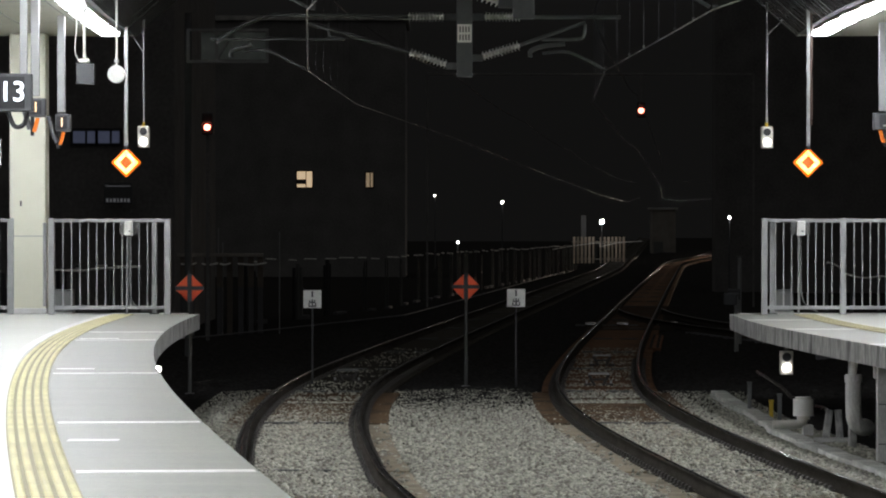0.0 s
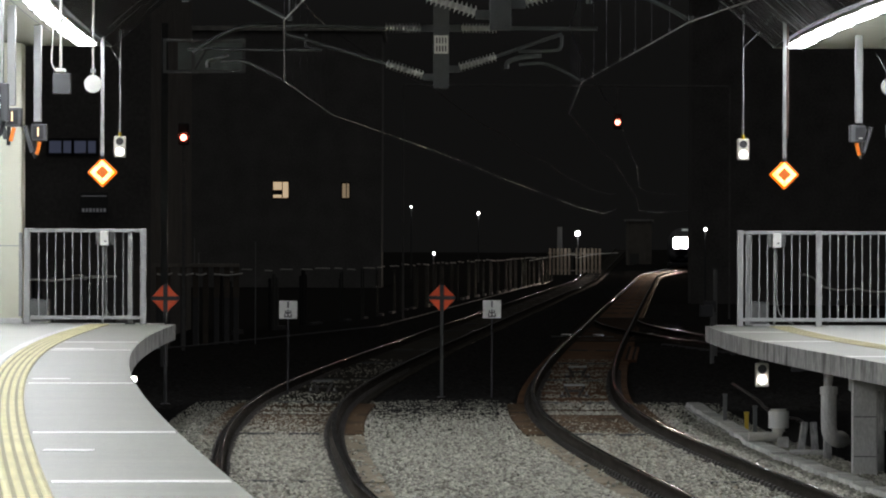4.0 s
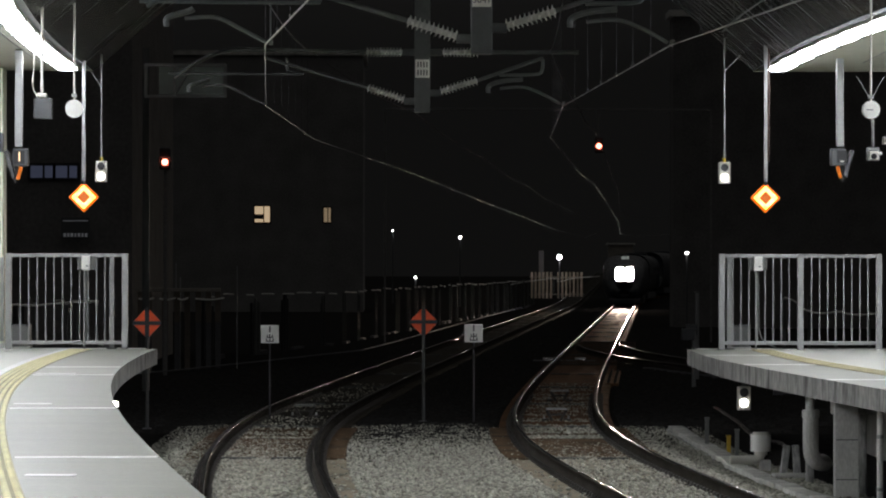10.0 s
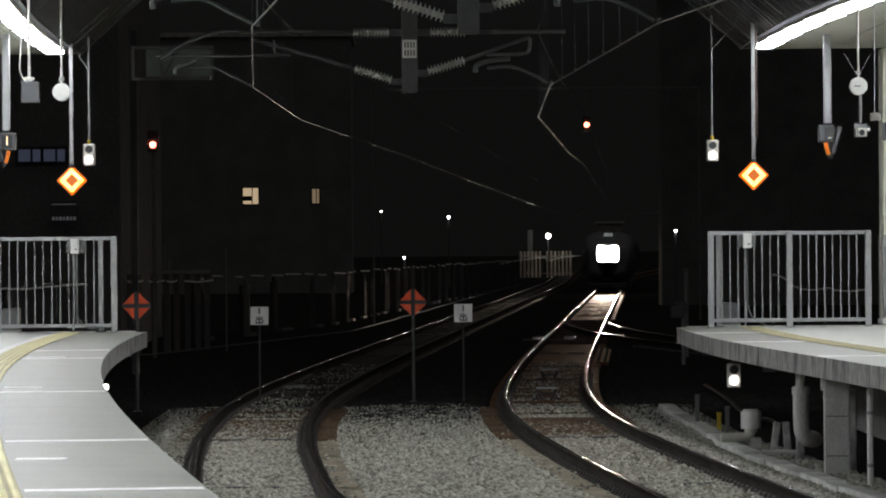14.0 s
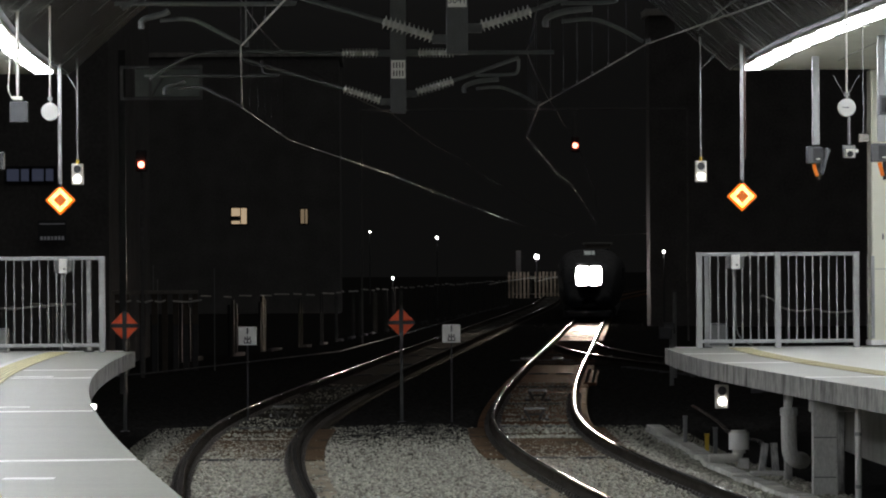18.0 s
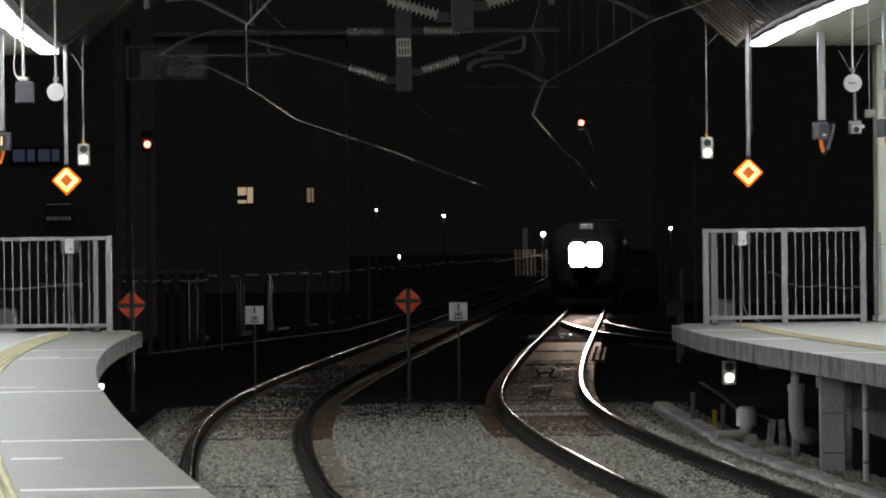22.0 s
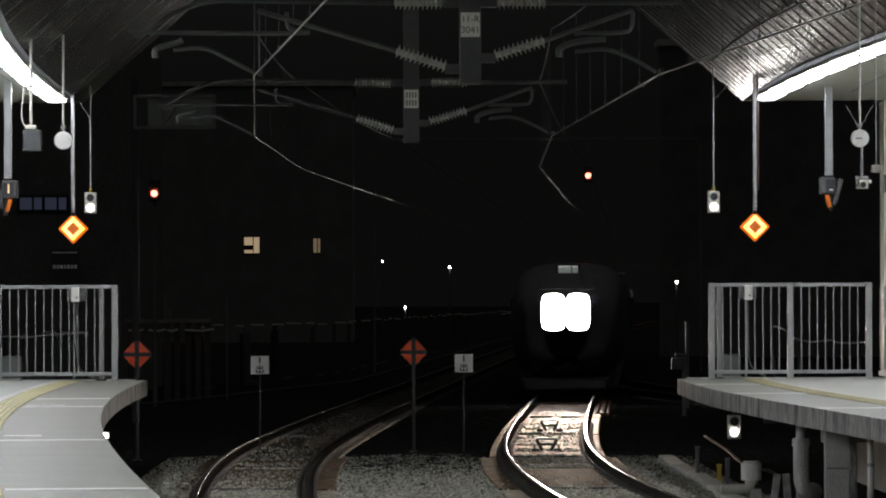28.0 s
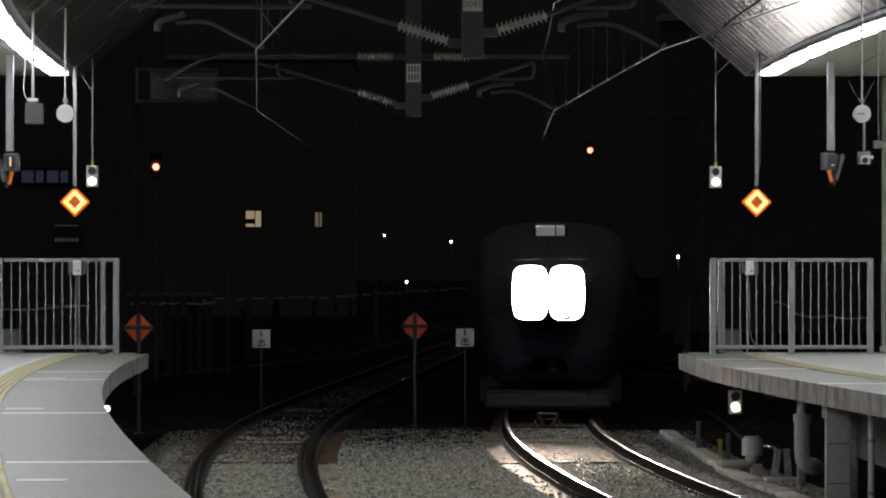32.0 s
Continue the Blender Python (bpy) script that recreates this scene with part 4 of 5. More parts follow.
for x, y, h, m, label in ((4.69, 60.5, 0.55, GALV_DARK, "thin steel marker stake"), (4.93, 59.4, 0.32, YELLOW, "short yellow marker stake"), (4.98, 58.5, 0.45, GALV_DARK, "thin steel marker stake")):
    t = thing("marker_stake", x, y, GROUND, label + " in the ballast", "stake", "stakes beside the track")
    part("stake", boxed(0, 0, h / 2, 0.06, 0.06, h, 0.006), m, t)
    part("cap", boxed(0, 0, h, 0.075, 0.075, 0.03, 0.004), m, t)


def under_lamp(x, y, z, top, label):
    t = thing("trackside_lamp", x, y, z, label, "signal lamp", "lamps under the platform edges")
    part("case", boxed(0, 0, 0.06, 0.2, 0.14, 0.36, 0.015), PALE_BOX, t)
    part("upper_lens", rod(bmesh.new(), (0, -0.08, 0.15), (0, -0.06, 0.15), 0.07, 16), BLACK, t, "dark unlit lens")
    part("lower_lens", rod(bmesh.new(), (0, -0.085, -0.01), (0, -0.06, -0.01), 0.05, 16), LAMP_GLOW, t, "glowing lens")
    part("hanger", boxed(0, 0.02, (top - z + 0.24) / 2, 0.06, 0.04, top - z - 0.24, 0.004), GALV_DARK, t)


under_lamp(5.21, 60.0, 0.55, 0.96, "pale lamp box with a glowing lens under the platform")
t = thing("edge_lamp", -2.80, 38.9, 1.235, "small glowing lamp on the platform edge", "lamp")
part("case", boxed(0, 0, 0, 0.065, 0.08, 0.065, 0.01), PALE_BOX, t)
part("lens", rod(bmesh.new(), (0, -0.05, 0), (0, -0.038, 0), 0.024, 16), LAMP_GLOW, t, "glowing lens")


# ---- markers between the tracks ----
def red_marker(x, y, z, label):
    t = thing("red_marker", x, y, GROUND, label, "track sign", "red diamond markers")
    h = z - GROUND
    part("post", rod(bmesh.new(), (0, 0.03, 0), (0, 0.03, h + 0.2), 0.032), LINE_STEEL, t)
    for k in range(4):
        a = math.radians(45 + 90 * k)
        cx, cz = (1 if math.cos(a) > 0 else -1), (1 if math.sin(a) > 0 else -1)
        bm = bmesh.new()
        tri = [(cx * 0.04, cz * 0.035), (cx * 0.235, cz * 0.035), (cx * 0.04, cz * 0.235)]
        front = [bm.verts.new((px, -0.012, h + pz)) for px, pz in tri]
        back = [bm.verts.new((px, 0.0, h + pz)) for px, pz in tri]
        bm.faces.new(front)
        bm.faces.new(back[::-1])
        for i in range(3):
            bm.faces.new((front[i], back[i], back[(i + 1) % 3], front[(i + 1) % 3]))
        bmesh.ops.recalc_face_normals(bm, faces=bm.faces)
        part("red_field", bm, RED, t)
    part("upright", boxed(0, -0.003, h, 0.08, 0.012, 0.5), BLACK, t)
    part("crossbar", boxed(0, -0.0032, h, 0.5, 0.010, 0.07), BLACK, t)
    part("foot", boxed(0, 0.03, 0.02, 0.16, 0.16, 0.06, 0.01), UNDER, t)


red_marker(-4.42, 69.0, 1.62, "red diamond marker with a dark cross on a thin post")
red_marker(0.42, 72.4, 1.60, "red diamond marker with a dark cross on a tall post")


def stop_plate(x, y, z, label):
    t = thing("departure_plate", x, y, GROUND, label, "track sign", "white departure plates")
    h = z - GROUND
    part("plate", boxed(0, 0, h, 0.33, 0.02, 0.33, 0.006), WHITE, t)
    part("stroke", boxed(0, -0.014, h + 0.09, 0.028, 0.006, 0.11), BLACK, t)
    for x0, z0, sx, sz in ((0, -0.065, 0.022, 0.13), (-0.045, -0.04, 0.02, 0.05), (0.045, -0.04, 0.02, 0.05), (0, -0.06, 0.10, 0.02),
                           (-0.06, -0.105, 0.02, 0.06), (0.06, -0.105, 0.02, 0.06), (0, -0.13, 0.13, 0.02)):
        part("character_stroke", boxed(x0, -0.0135, h + z0, sx, 0.005, sz), BLACK, t)
    part("post", rod(bmesh.new(), (0, 0.03, 0), (0, 0.03, h + 0.1), 0.02), BLACK, t)


stop_plate(-2.38, 72.0, 1.38, "white square departure plate with dark strokes on a black post")
stop_plate(1.33, 72.0, 1.40, "white square departure plate beside the polished rails")


# ---- overhead line ----
def insulator(bm, a, b, r=0.075, sheds=11):
    """One turned body with a row of sheds."""
    a, b = Vector(a), Vector(b)
    d = (b - a) / sheds
    side = d.normalized().cross(Vector((0, 1, 0))).normalized()
    rings = []
    for i in range(sheds):
        for u, k in ((0.0, 0.42), (0.28, 0.5), (0.6, 1.0), (0.66, 0.98), (0.7, 0.46), (0.98, 0.42)):
            p = a + d * (i + u)
            rings.append([bm.verts.new(p + (side * math.cos(math.pi * j / 7) + Vector((0, 1, 0)) * math.sin(math.pi * j / 7)) * r * k) for j in range(14)])
    for lo, hi in zip(rings, rings[1:]):
        for j in range(14):
            bm.faces.new((lo[j - 1], lo[j], hi[j], hi[j - 1]))
    bm.faces.new(rings[0])
    bm.faces.new(rings[-1])
    bmesh.ops.recalc_face_normals(bm, faces=bm.faces)
    return bm


def drop_mast(x, y, wire, label, lines):
    """A drop post that hangs from a beam and holds the registration arms of both tracks. wire: height of the contact wire."""
    t = thing("catenary_mast", x, y, wire, label, "catenary mast", "drop posts of the overhead line")
    part("post", boxed(0, 0, 1.95, 0.235, 0.235, 4.1, 0.01), LINE_STEEL, t)
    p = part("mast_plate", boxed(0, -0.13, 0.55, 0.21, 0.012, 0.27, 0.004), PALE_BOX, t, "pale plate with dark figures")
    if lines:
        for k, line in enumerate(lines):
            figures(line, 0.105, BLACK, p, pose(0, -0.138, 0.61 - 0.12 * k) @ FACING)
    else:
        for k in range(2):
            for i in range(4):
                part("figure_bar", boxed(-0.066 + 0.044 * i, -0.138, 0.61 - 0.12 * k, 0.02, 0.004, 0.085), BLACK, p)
    for s, reach in ((-1, 2.33), (1, 2.11)):
        out = lambda u: s * u
        part("insulator", insulator(bmesh.new(), (out(0.30), 0, 0.80), (out(0.84), 0, 0.80)), PORCELAIN, t, "ribbed porcelain insulator", True)
        low, high = (0.09, 0.27) if s < 0 else (0.21, 0.38)
        part("insulator", insulator(bmesh.new(), (out(0.26), 0, low), (out(0.82), 0, high)), PORCELAIN, t, "ribbed porcelain insulator", True)
        part("clamp", boxed(out(0.19), 0, 0.80, 0.22, 0.1, 0.1, 0.01), LINE_STEEL, t)
        part("clamp", boxed(out(0.18), 0, low - 0.02, 0.2, 0.1, 0.1, 0.01), LINE_STEEL, t)
        part("top_tube", pipe(bmesh.new(), arc([(out(0.84), 0, 0.80), (out(2.4), 0, 0.83), (out(2.9), 0, 0.82), (out(3.3), 0, 0.68), (out(3.7), 0, 0.42)] if s < 0 else [(out(0.84), 0, 0.80), (out(1.6), 0, 0.80), (out(2.33), 0, 0.80)]), 0.03), LINE_STEEL, t)
        part("stay_tube", rod(bmesh.new(), (out(0.82), 0, high), (out(2.35 if s < 0 else 1.8), 0, 0.72), 0.027), LINE_STEEL, t)
        part("registration_tube", pipe(bmesh.new(), arc([(out(reach - 0.3), 0, 0.70), (out(reach - 0.33), 0, 0.52), (out(reach - 0.45), 0, 0.47), (out(reach + 1.45), 0, 0.48)] if s < 0 else [(out(1.8), 0, 0.70), (out(1.78), 0, 0.52), (out(1.66), 0, 0.47), (out(1.15), 0, 0.46)]), 0.024), LINE_STEEL, t)
        x0 = reach + 1.05 if s < 0 else 1.0
        part("bracket", pipe(bmesh.new(), arc([(out(x0 + (0.1 if s < 0 else -0.02)), 0, 0.20), (out(x0 + (0.08 if s < 0 else 0.0)), 0, 0.30), (out(x0 - 0.15 if s < 0 else x0 + 0.2), 0, 0.37), (out(x0 - 0.2 if s < 0 else x0 + 0.5), 0, 0.40)]), 0.035), LINE_STEEL, t)
        if s < 0:
            arm = [(-reach - 0.95, 0, 0.29), (-reach - 0.6, 0, 0.30), (-reach - 0.3, 0, 0.16), (-reach - 0.05, 0, 0.03)]
            part("dropper", rod(bmesh.new(), (-reach, 0, 0.0), (-reach, 0, 0.7), 0.010), LINE_STEEL, t)
        else:
            arm = [(reach - 0.95, 0, 0.26), (reach - 0.6, 0, 0.28), (reach - 0.3, 0, 0.17), (reach - 0.05, 0, 0.03)]
        part("steady_arm", pipe(bmesh.new(), arc(arm), 0.022), LINE_STEEL, t)
        part("wire_clip", boxed(out(reach), 0, 0.03, 0.05, 0.05, 0.07, 0.006), LINE_STEEL, t)
    return t


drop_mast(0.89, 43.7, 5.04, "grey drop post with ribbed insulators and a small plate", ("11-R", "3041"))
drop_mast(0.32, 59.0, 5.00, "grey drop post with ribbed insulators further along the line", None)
for y, xl, xr in ((43.7, -4.5, 6.5), (59.0, -5.0, 6.0)):
    t = thing("catenary_beam", (xl + xr) / 2, y, 9.05, "steel lattice beam across both tracks", "beam", "beams of the overhead line")
    for z in (0, 0.6):
        for s in (-1, 1):
            part("chord", boxed(0, s * 0.25, z, xr - xl + 6, 0.08, 0.08), LINE_STEEL, t)
    for i in range(14):
        x = -(xr - xl + 5) / 2 + (xr - xl + 5) / 13 * i
        part("brace", rod(bmesh.new(), (x, -0.25, 0), (x + 0.6, -0.25, 0.6), 0.03, 6), LINE_STEEL, t)
    for s in (-1, 1):
        part("column", boxed(s * ((xr - xl) / 2 + 2.6), 0, -4.3, 0.35, 0.35, 10.1), LINE_STEEL, t)


def contact_wire(pts, label, sag):
    bm = pipe(bmesh.new(), pts, 0.0085, 8)
    wire = tagged(part("contact_wire", bm, WIRE), label, "overhead wire", "overhead wires")
    for a, b in zip(pts, pts[1:]):  # thin droppers up to the messenger wire
        a, b = Vector(a), Vector(b)
        for k in range(1, 7):
            p = a.lerp(b, k / 7)
            if 30 < p.y < 75:
                part("dropper", rod(bmesh.new(), p, p + Vector((0, 0, 1.6 - sag * 4 * k / 7 * (1 - k / 7))), 0.003, 6), BLACK, wire)
                part("dropper_clip", boxed(p.x, p.y, p.z + 0.02, 0.025, 0.04, 0.05), LINE_STEEL, wire)
    top = []
    for a, b in zip(pts, pts[1:]):
        a, b = Vector(a), Vector(b)
        for k in range(8):
            u = k / 8
            p = a.lerp(b, u)
            p.z += 1.6 - sag * 4 * u * (1 - u)
            top.append(p)
    tagged(part("messenger_wire", pipe(bmesh.new(), top, 0.009, 6), BLACK), "dark messenger wire above the contact wire", "overhead wire", "overhead wires")


contact_wire([(1.7, 6, 5.05), (-0.1, 28, 5.05), (-1.50, 43.7, 5.04), (-2.02, 59.0, 5.0), (-1.64, 74, 5.0), (0.36, 101.5, 5.0), (3.0, 143, 5.0), (6.3, 193, 5.0), (9.7, 245, 5.0), (14.0, 300, 5.0), (19.5, 390, 6.2)],
             "thin contact wire over the track beside the numbered platform", 0.12)
contact_wire([(6.6, 6, 5.05), (4.29, 30, 5.05), (2.98, 43.7, 5.04), (2.42, 59.0, 5.0), (2.76, 73, 5.0), (4.6, 101, 5.0), (5.6, 114, 5.0), (6.9, 134.5, 5.0), (11.0, 200, 5.0), (15.0, 270, 5.0), (18.6, 312, 5.2), (24.0, 350, 5.7), (31.0, 392, 6.2)],
             "thin contact wire over the train's track", 0.12)

# ---- beyond the platforms ----
FENCE = [(-14.0, 62), (-9.6, 90), (-6.2, 122), (-2.2, 146), (1.8, 200), (5.2, 240), (9.0, 288), (14.0, 360), (20.5, 450), (34, 560)]


def along(points, d):
    for a, b in zip(points, points[1:]):
        a, b = Vector(a), Vector(b)
        if d <= (b - a).length:
            return a + (b - a).normalized() * d, math.degrees(math.atan2(b.y - a.y, b.x - a.x))
        d -= (b - a).length
    return None, 0


slat = boxed(0, 0, 1.05, 0.17, 0.08, 2.1, 0.012)
slat_mesh = bpy.data.meshes.new("slat")
slat.to_mesh(slat_mesh)
slat.free()
# black, so that the slats look unlit
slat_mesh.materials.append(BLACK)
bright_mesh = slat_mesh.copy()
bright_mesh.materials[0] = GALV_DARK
stake_mesh = bpy.data.meshes.new("stake")
stake = boxed(0, 0, 1.05, 0.05, 0.05, 2.1, 0.008)
stake.to_mesh(stake_mesh)
stake.free()
stake_mesh.materials.append(LINE_STEEL)
loose = random.Random(5)
d = 0.0
k = 0
while True:
    p, turn = along(FENCE, d)
    if p is None:
        break
    if 308 < p.y < 352 or 100 < p.y < 120:  # a taller picket fence stands here
        d += 6.1
        continue
    t = thing("lineside_fence", p.x, p.y, GROUND, "slat fence blackened as unlit, with a broken white rail", "fence", "fences beside the line", turn)
    start = loose.uniform(0.2, 3.0)
    for i in range(loose.choice((3, 4, 5, 7))):
        o = new("slat", stake_mesh if p.y > 140 else slat_mesh if loose.random() < 0.7 else bright_mesh)
        o.parent = t
        o.matrix_basis = pose(start, loose.uniform(-0.03, 0.03), loose.uniform(-0.5, 0.0), 0, loose.uniform(-0.8, 0.8), 0)
        start += loose.choice((0.27, 0.34, 0.34, 0.6))
    # short white pieces stand in for glints along the rail
    for a, b in ((0.1, loose.uniform(0.8, 2.2)), (2.6, loose.uniform(3.0, 5.6))):
        z = 2.0 + loose.uniform(-0.06, 0.04)
        part("rail", rod(bmesh.new(), (a, -0.1, z), (b, -0.1, z - 0.02), 0.026, 8), WHITE, t)
    part("kerb", boxed(loose.uniform(1, 4), 0, 0.06, loose.uniform(0.6, 2.0), 0.16, 0.14), UNDER, t)
    d += 6.1
    k += 1
tagged(part("cable_duct", pipe(bmesh.new(), arc([(6.2, 78, -0.16), (5.95, 70, -0.13), (5.66, 63, -0.12), (5.82, 60.3, -0.1), (5.82, 60.0, -0.24)]), 0.035, 8), RAIL_TOP), "bare metal conduit lying beside the track", "duct", kind="structure")
t = thing("picket_fence", 13.1, 331.6, GROUND, "pale picket fence lit by the lamp above it", "fence", "picket fences")
for i in range(14):
    if i != 6:
        part("picket", boxed(-2.1 + 0.32 * i, 0, 1.5, 0.19, 0.05, 2.2, 0.01), LAMPLIT_WOOD, t)
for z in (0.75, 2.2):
    part("rail", boxed(0, 0.05, z, 4.6, 0.05, 0.1), FENCE_WALL, t)
part("plinth", boxed(0, 0, 0.2, 4.6, 0.2, 0.4), FENCE_WALL, t)
part("cable", pipe(bmesh.new(), arc([(-3.9, -0.3, 1.55), (-2.3, -0.3, 1.83), (-0.1, -0.3, 2.1), (0.1, -0.3, 1.8), (1.5, -0.3, 2.1), (3.6, -0.3, 2.25)]), 0.03, 6), WHITE, t)
part("gate_post", boxed(-1.3, 0.3, 2.6, 0.4, 0.3, 3.6, 0.02), UNDER, t)
t = thing("cable_fence", 8.7, 88.0, GROUND, "slim steel stakes carrying a sagging pale cable", "fence", "fences beside the line")
for x in (-0.15, 0.4, 1.0, 1.75):
    part("stake", boxed(x, 0.05, 1.12, 0.06, 0.06, 2.24, 0.008), LINE_STEEL, t)
    part("clip", boxed(x, -0.01, 2.18 if x < 0 else 1.91 if x < 0.5 else 1.86, 0.07, 0.05, 0.05, 0.006), GALV, t)
part("cable", pipe(bmesh.new(), arc([(-0.16, -0.05, 2.21), (0.07, -0.05, 2.12), (0.30, -0.05, 1.93), (0.68, -0.05, 1.85), (1.05, -0.05, 1.89), (1.25, -0.05, 1.84), (1.56, -0.05, 1.82), (2.0, -0.05, 1.86)]), 0.02, 6), WHITE, t, "pale sagging cable")
part("kerb", boxed(0.8, 0, 0.06, 2.4, 0.2, 0.14, 0.01), UNDER, t)
t = thing("cable_fence", -7.3, 80.0, GROUND, "slim steel stakes with a pale cable behind the platform end", "fence", "fences beside the line")
for x in (-0.9, -0.1, 0.55, 1.15):
    part("stake", boxed(x, 0.05, 1.1, 0.07, 0.06, 2.2, 0.008), LINE_STEEL, t)
    part("clip", boxed(x, -0.01, 2.12, 0.07, 0.05, 0.05, 0.006), GALV, t)
part("cable", pipe(bmesh.new(), arc([(-1.1, -0.05, 2.06), (-0.5, -0.05, 2.1), (-0.1, -0.05, 2.08), (0.4, -0.05, 2.13), (1.2, -0.05, 2.17)]), 0.02, 6), WHITE, t, "pale sagging cable")
part("kerb", boxed(0.1, 0, 0.06, 2.6, 0.2, 0.14, 0.01), UNDER, t)
t = thing("picket_fence", -7.3, 110.0, GROUND, "tall slat fence with a pale cable rail beside the line", "fence", "picket fences")
# one slat paler for the light on it; paler sleeves on top
for i, x in enumerate((0.07, 0.31, 0.75, 1.09, 1.37, 1.68, 1.96, 2.22)):
    f = part("picket", boxed(x, 0, 1.15, 0.15, 0.06, 2.3, 0.01), UNDER if i != 4 else DIM_WOOD, t)
    part("sleeve", boxed(x, -0.005, 1.82, 0.165, 0.075, 0.95, 0.01), DIM_WOOD, f)
part("rail", boxed(1.1, -0.06, 2.24, 2.4, 0.05, 0.1, 0.01), FENCE_WALL, t)
# white lengths placed where the cable would catch the light
for a, b in ((0.02, 0.45), (0.6, 1.05), (1.1, 1.4), (1.6, 2.4)):
    part("cable", pipe(bmesh.new(), arc([(a, -0.12, 2.0), ((a + b) / 2, -0.12, 1.97), (b, -0.12, 2.02)]), 0.024, 6), WHITE, t, "white cable piece standing for a glint")
for x, z in ((0.22, 2.65), (1.05, 3.0), (1.17, 2.6), (2.75, 2.9)):
    part("stake", rod(bmesh.new(), (x, 0.06, 0), (x, 0.06, z), 0.018, 6), GALV, t)
duct = [(-12.5, 86, -0.1), (-9.0, 95, -0.1), (-6.1, 103, -0.1), (-4.26, 113, -0.1), (-1.28, 130, -0.1)] + [(track_left(y) - 2.9, y, -0.1) for y in (145, 165, 190, 220, 250, 280)]
tagged(part("cable_duct", pipe(bmesh.new(), duct, 0.022, 8), UNDER), "low metal cable duct beside the track", "duct", kind="structure")


def siding(y):
    return track_right(y) + 0.0025 * (144.8 - y) ** 2


t = thing("railway_track", siding(110), 110, 0, "siding that parts from the train's track in the dark", "railway track")
shift = t.matrix_basis.inverted()
for c in (-0.75, 0.75):
    r = sweep("rail", siding, [(o, z - 0.004) for o, z in rail_profile(c)], [80 + 1.5 * i for i in range(39)], (RAIL_SIDE, RAIL_TOP), t, "steel rail with a polished head", index=RAIL_FACES[c], smooth=True)
    r.matrix_basis = shift
for i in range(34):
    y = 80.5 + 0.92 * i
    b = part("sleeper", boxed(0, 0, 0, 2.2, 0.22, 0.14, 0.01), UNDER, t)
    b.matrix_basis = shift @ pose(siding(y), y, -0.25, 0, 0, heading(siding, y))
for i in range(22):
    y = 113.0 + 1.75 * i
    b = part("sleeper", boxed(0, 0, 0, 2.7, 0.24, 0.12, 0.012), RAIL_SIDE, t, "dark rusty sleeper under the points")
    b.matrix_basis = shift @ pose(track_right(y) + 0.1, y, -0.215, 0, 0, heading(track_right, y))
# bright steel plates, added to give the glints at the points
for off, y in ((-0.1, 117.5), (1.35, 118.5), (-1.05, 117.5)):
    p = beside(track_right, y, off, -0.175)
    t = thing("glint_plate", p.x, p.y, p.z, "bright steel plate added for the glints at the points", "switch rod", "switch rods", heading(track_right, y))
    part("cover", boxed(0, 0, 0.07, 0.34, 0.24, 0.1, 0.02), RAIL_TOP, t)
    part("rod", rod(bmesh.new(), (-0.45, 0, 0.03), (0.45, 0, 0.03), 0.02, 8), GALV_DARK, t)
    part("lug", boxed(0.18, -0.27, 0.03, 0.06, 0.06, 0.06), GALV_DARK, t)
t = thing("cover_plate", *beside(track_right, 100, 1.04, -0.17), "rusty steel cover plate with bolts beside the rail", "cover plate")
shift = t.matrix_basis.inverted()
for k in range(4):
    y = 94.2 + 3.0 * k
    r = sweep("plate", track_right, [(0.89, -0.3), (0.89, -0.15), (1.2, -0.15), (1.2, -0.3)], [y, y + 1.4, y + 2.9], RUST, t)
    r.matrix_basis = shift
    for o in (0.96, 1.12):
        for dy in (0.3, 1.2, 2.0, 2.6):
            p = beside(track_right, y + dy, o, -0.15)
            b = part("bolt", rod(bmesh.new(), (0, 0, 0), (0, 0, 0.04), 0.035, 6), CLIP, t)
            b.matrix_basis = shift @ pose(p.x, p.y, p.z)
for x, y, h in ((7.5, 100, 2.25), (9.3, 112, 2.6), (6.9, 93, 1.4)):
    t = thing("lineside_post", x, y, GROUND, "thin lineside post with a small equipment box", "post", "lineside posts")
    part("shaft", rod(bmesh.new(), (0, 0, 0), (0, 0, h), 0.05, 8), GALV, t)
    part("box", boxed(-0.15, -0.05, 1.3, 0.3, 0.2, 0.28, 0.02), GREY_BOX, t)
    part("cap", boxed(0, 0, h, 0.14, 0.14, 0.04, 0.01), GALV_DARK, t)


def lamp_post(x, y, z, r, mat, label, group="far lamps"):
    t = thing("lamp_post", x, y, GROUND, label, "lamp", group)
    h = z - GROUND
    part("post", rod(bmesh.new(), (0, 0.12, 0), (0, 0.12, h + 0.1), 0.045, 8), GREY_BOX, t)
    part("hood", boxed(0, 0.06, h + r + 0.03, r * 2.6, 0.3, 0.05), GREY_BOX, t)
    bm = bmesh.new()
    bmesh.ops.create_icosphere(bm, subdivisions=2, radius=r, matrix=pose(0, 0, h))
    part("bulb", bm, mat, t, "glowing lamp")


lamp_post(13.25, 330, 3.6, 0.19, LAMP_GLOW, "bright white lamp on a dark post far along the line")
lamp_post(4.5, 300, 5.0, 0.085, LAMP_GLOW, "white lamp on a dark post")
lamp_post(-0.66, 330, 5.77, 0.06, LAMP_GLOW, "small white lamp on a dark post")
lamp_post(0.93, 250, 2.06, 0.065, LAMP_GLOW, "low white lamp beside the line")
lamp_post(13.4, 185, 3.35, 0.06, LAMP_GLOW, "small white lamp beside the line")


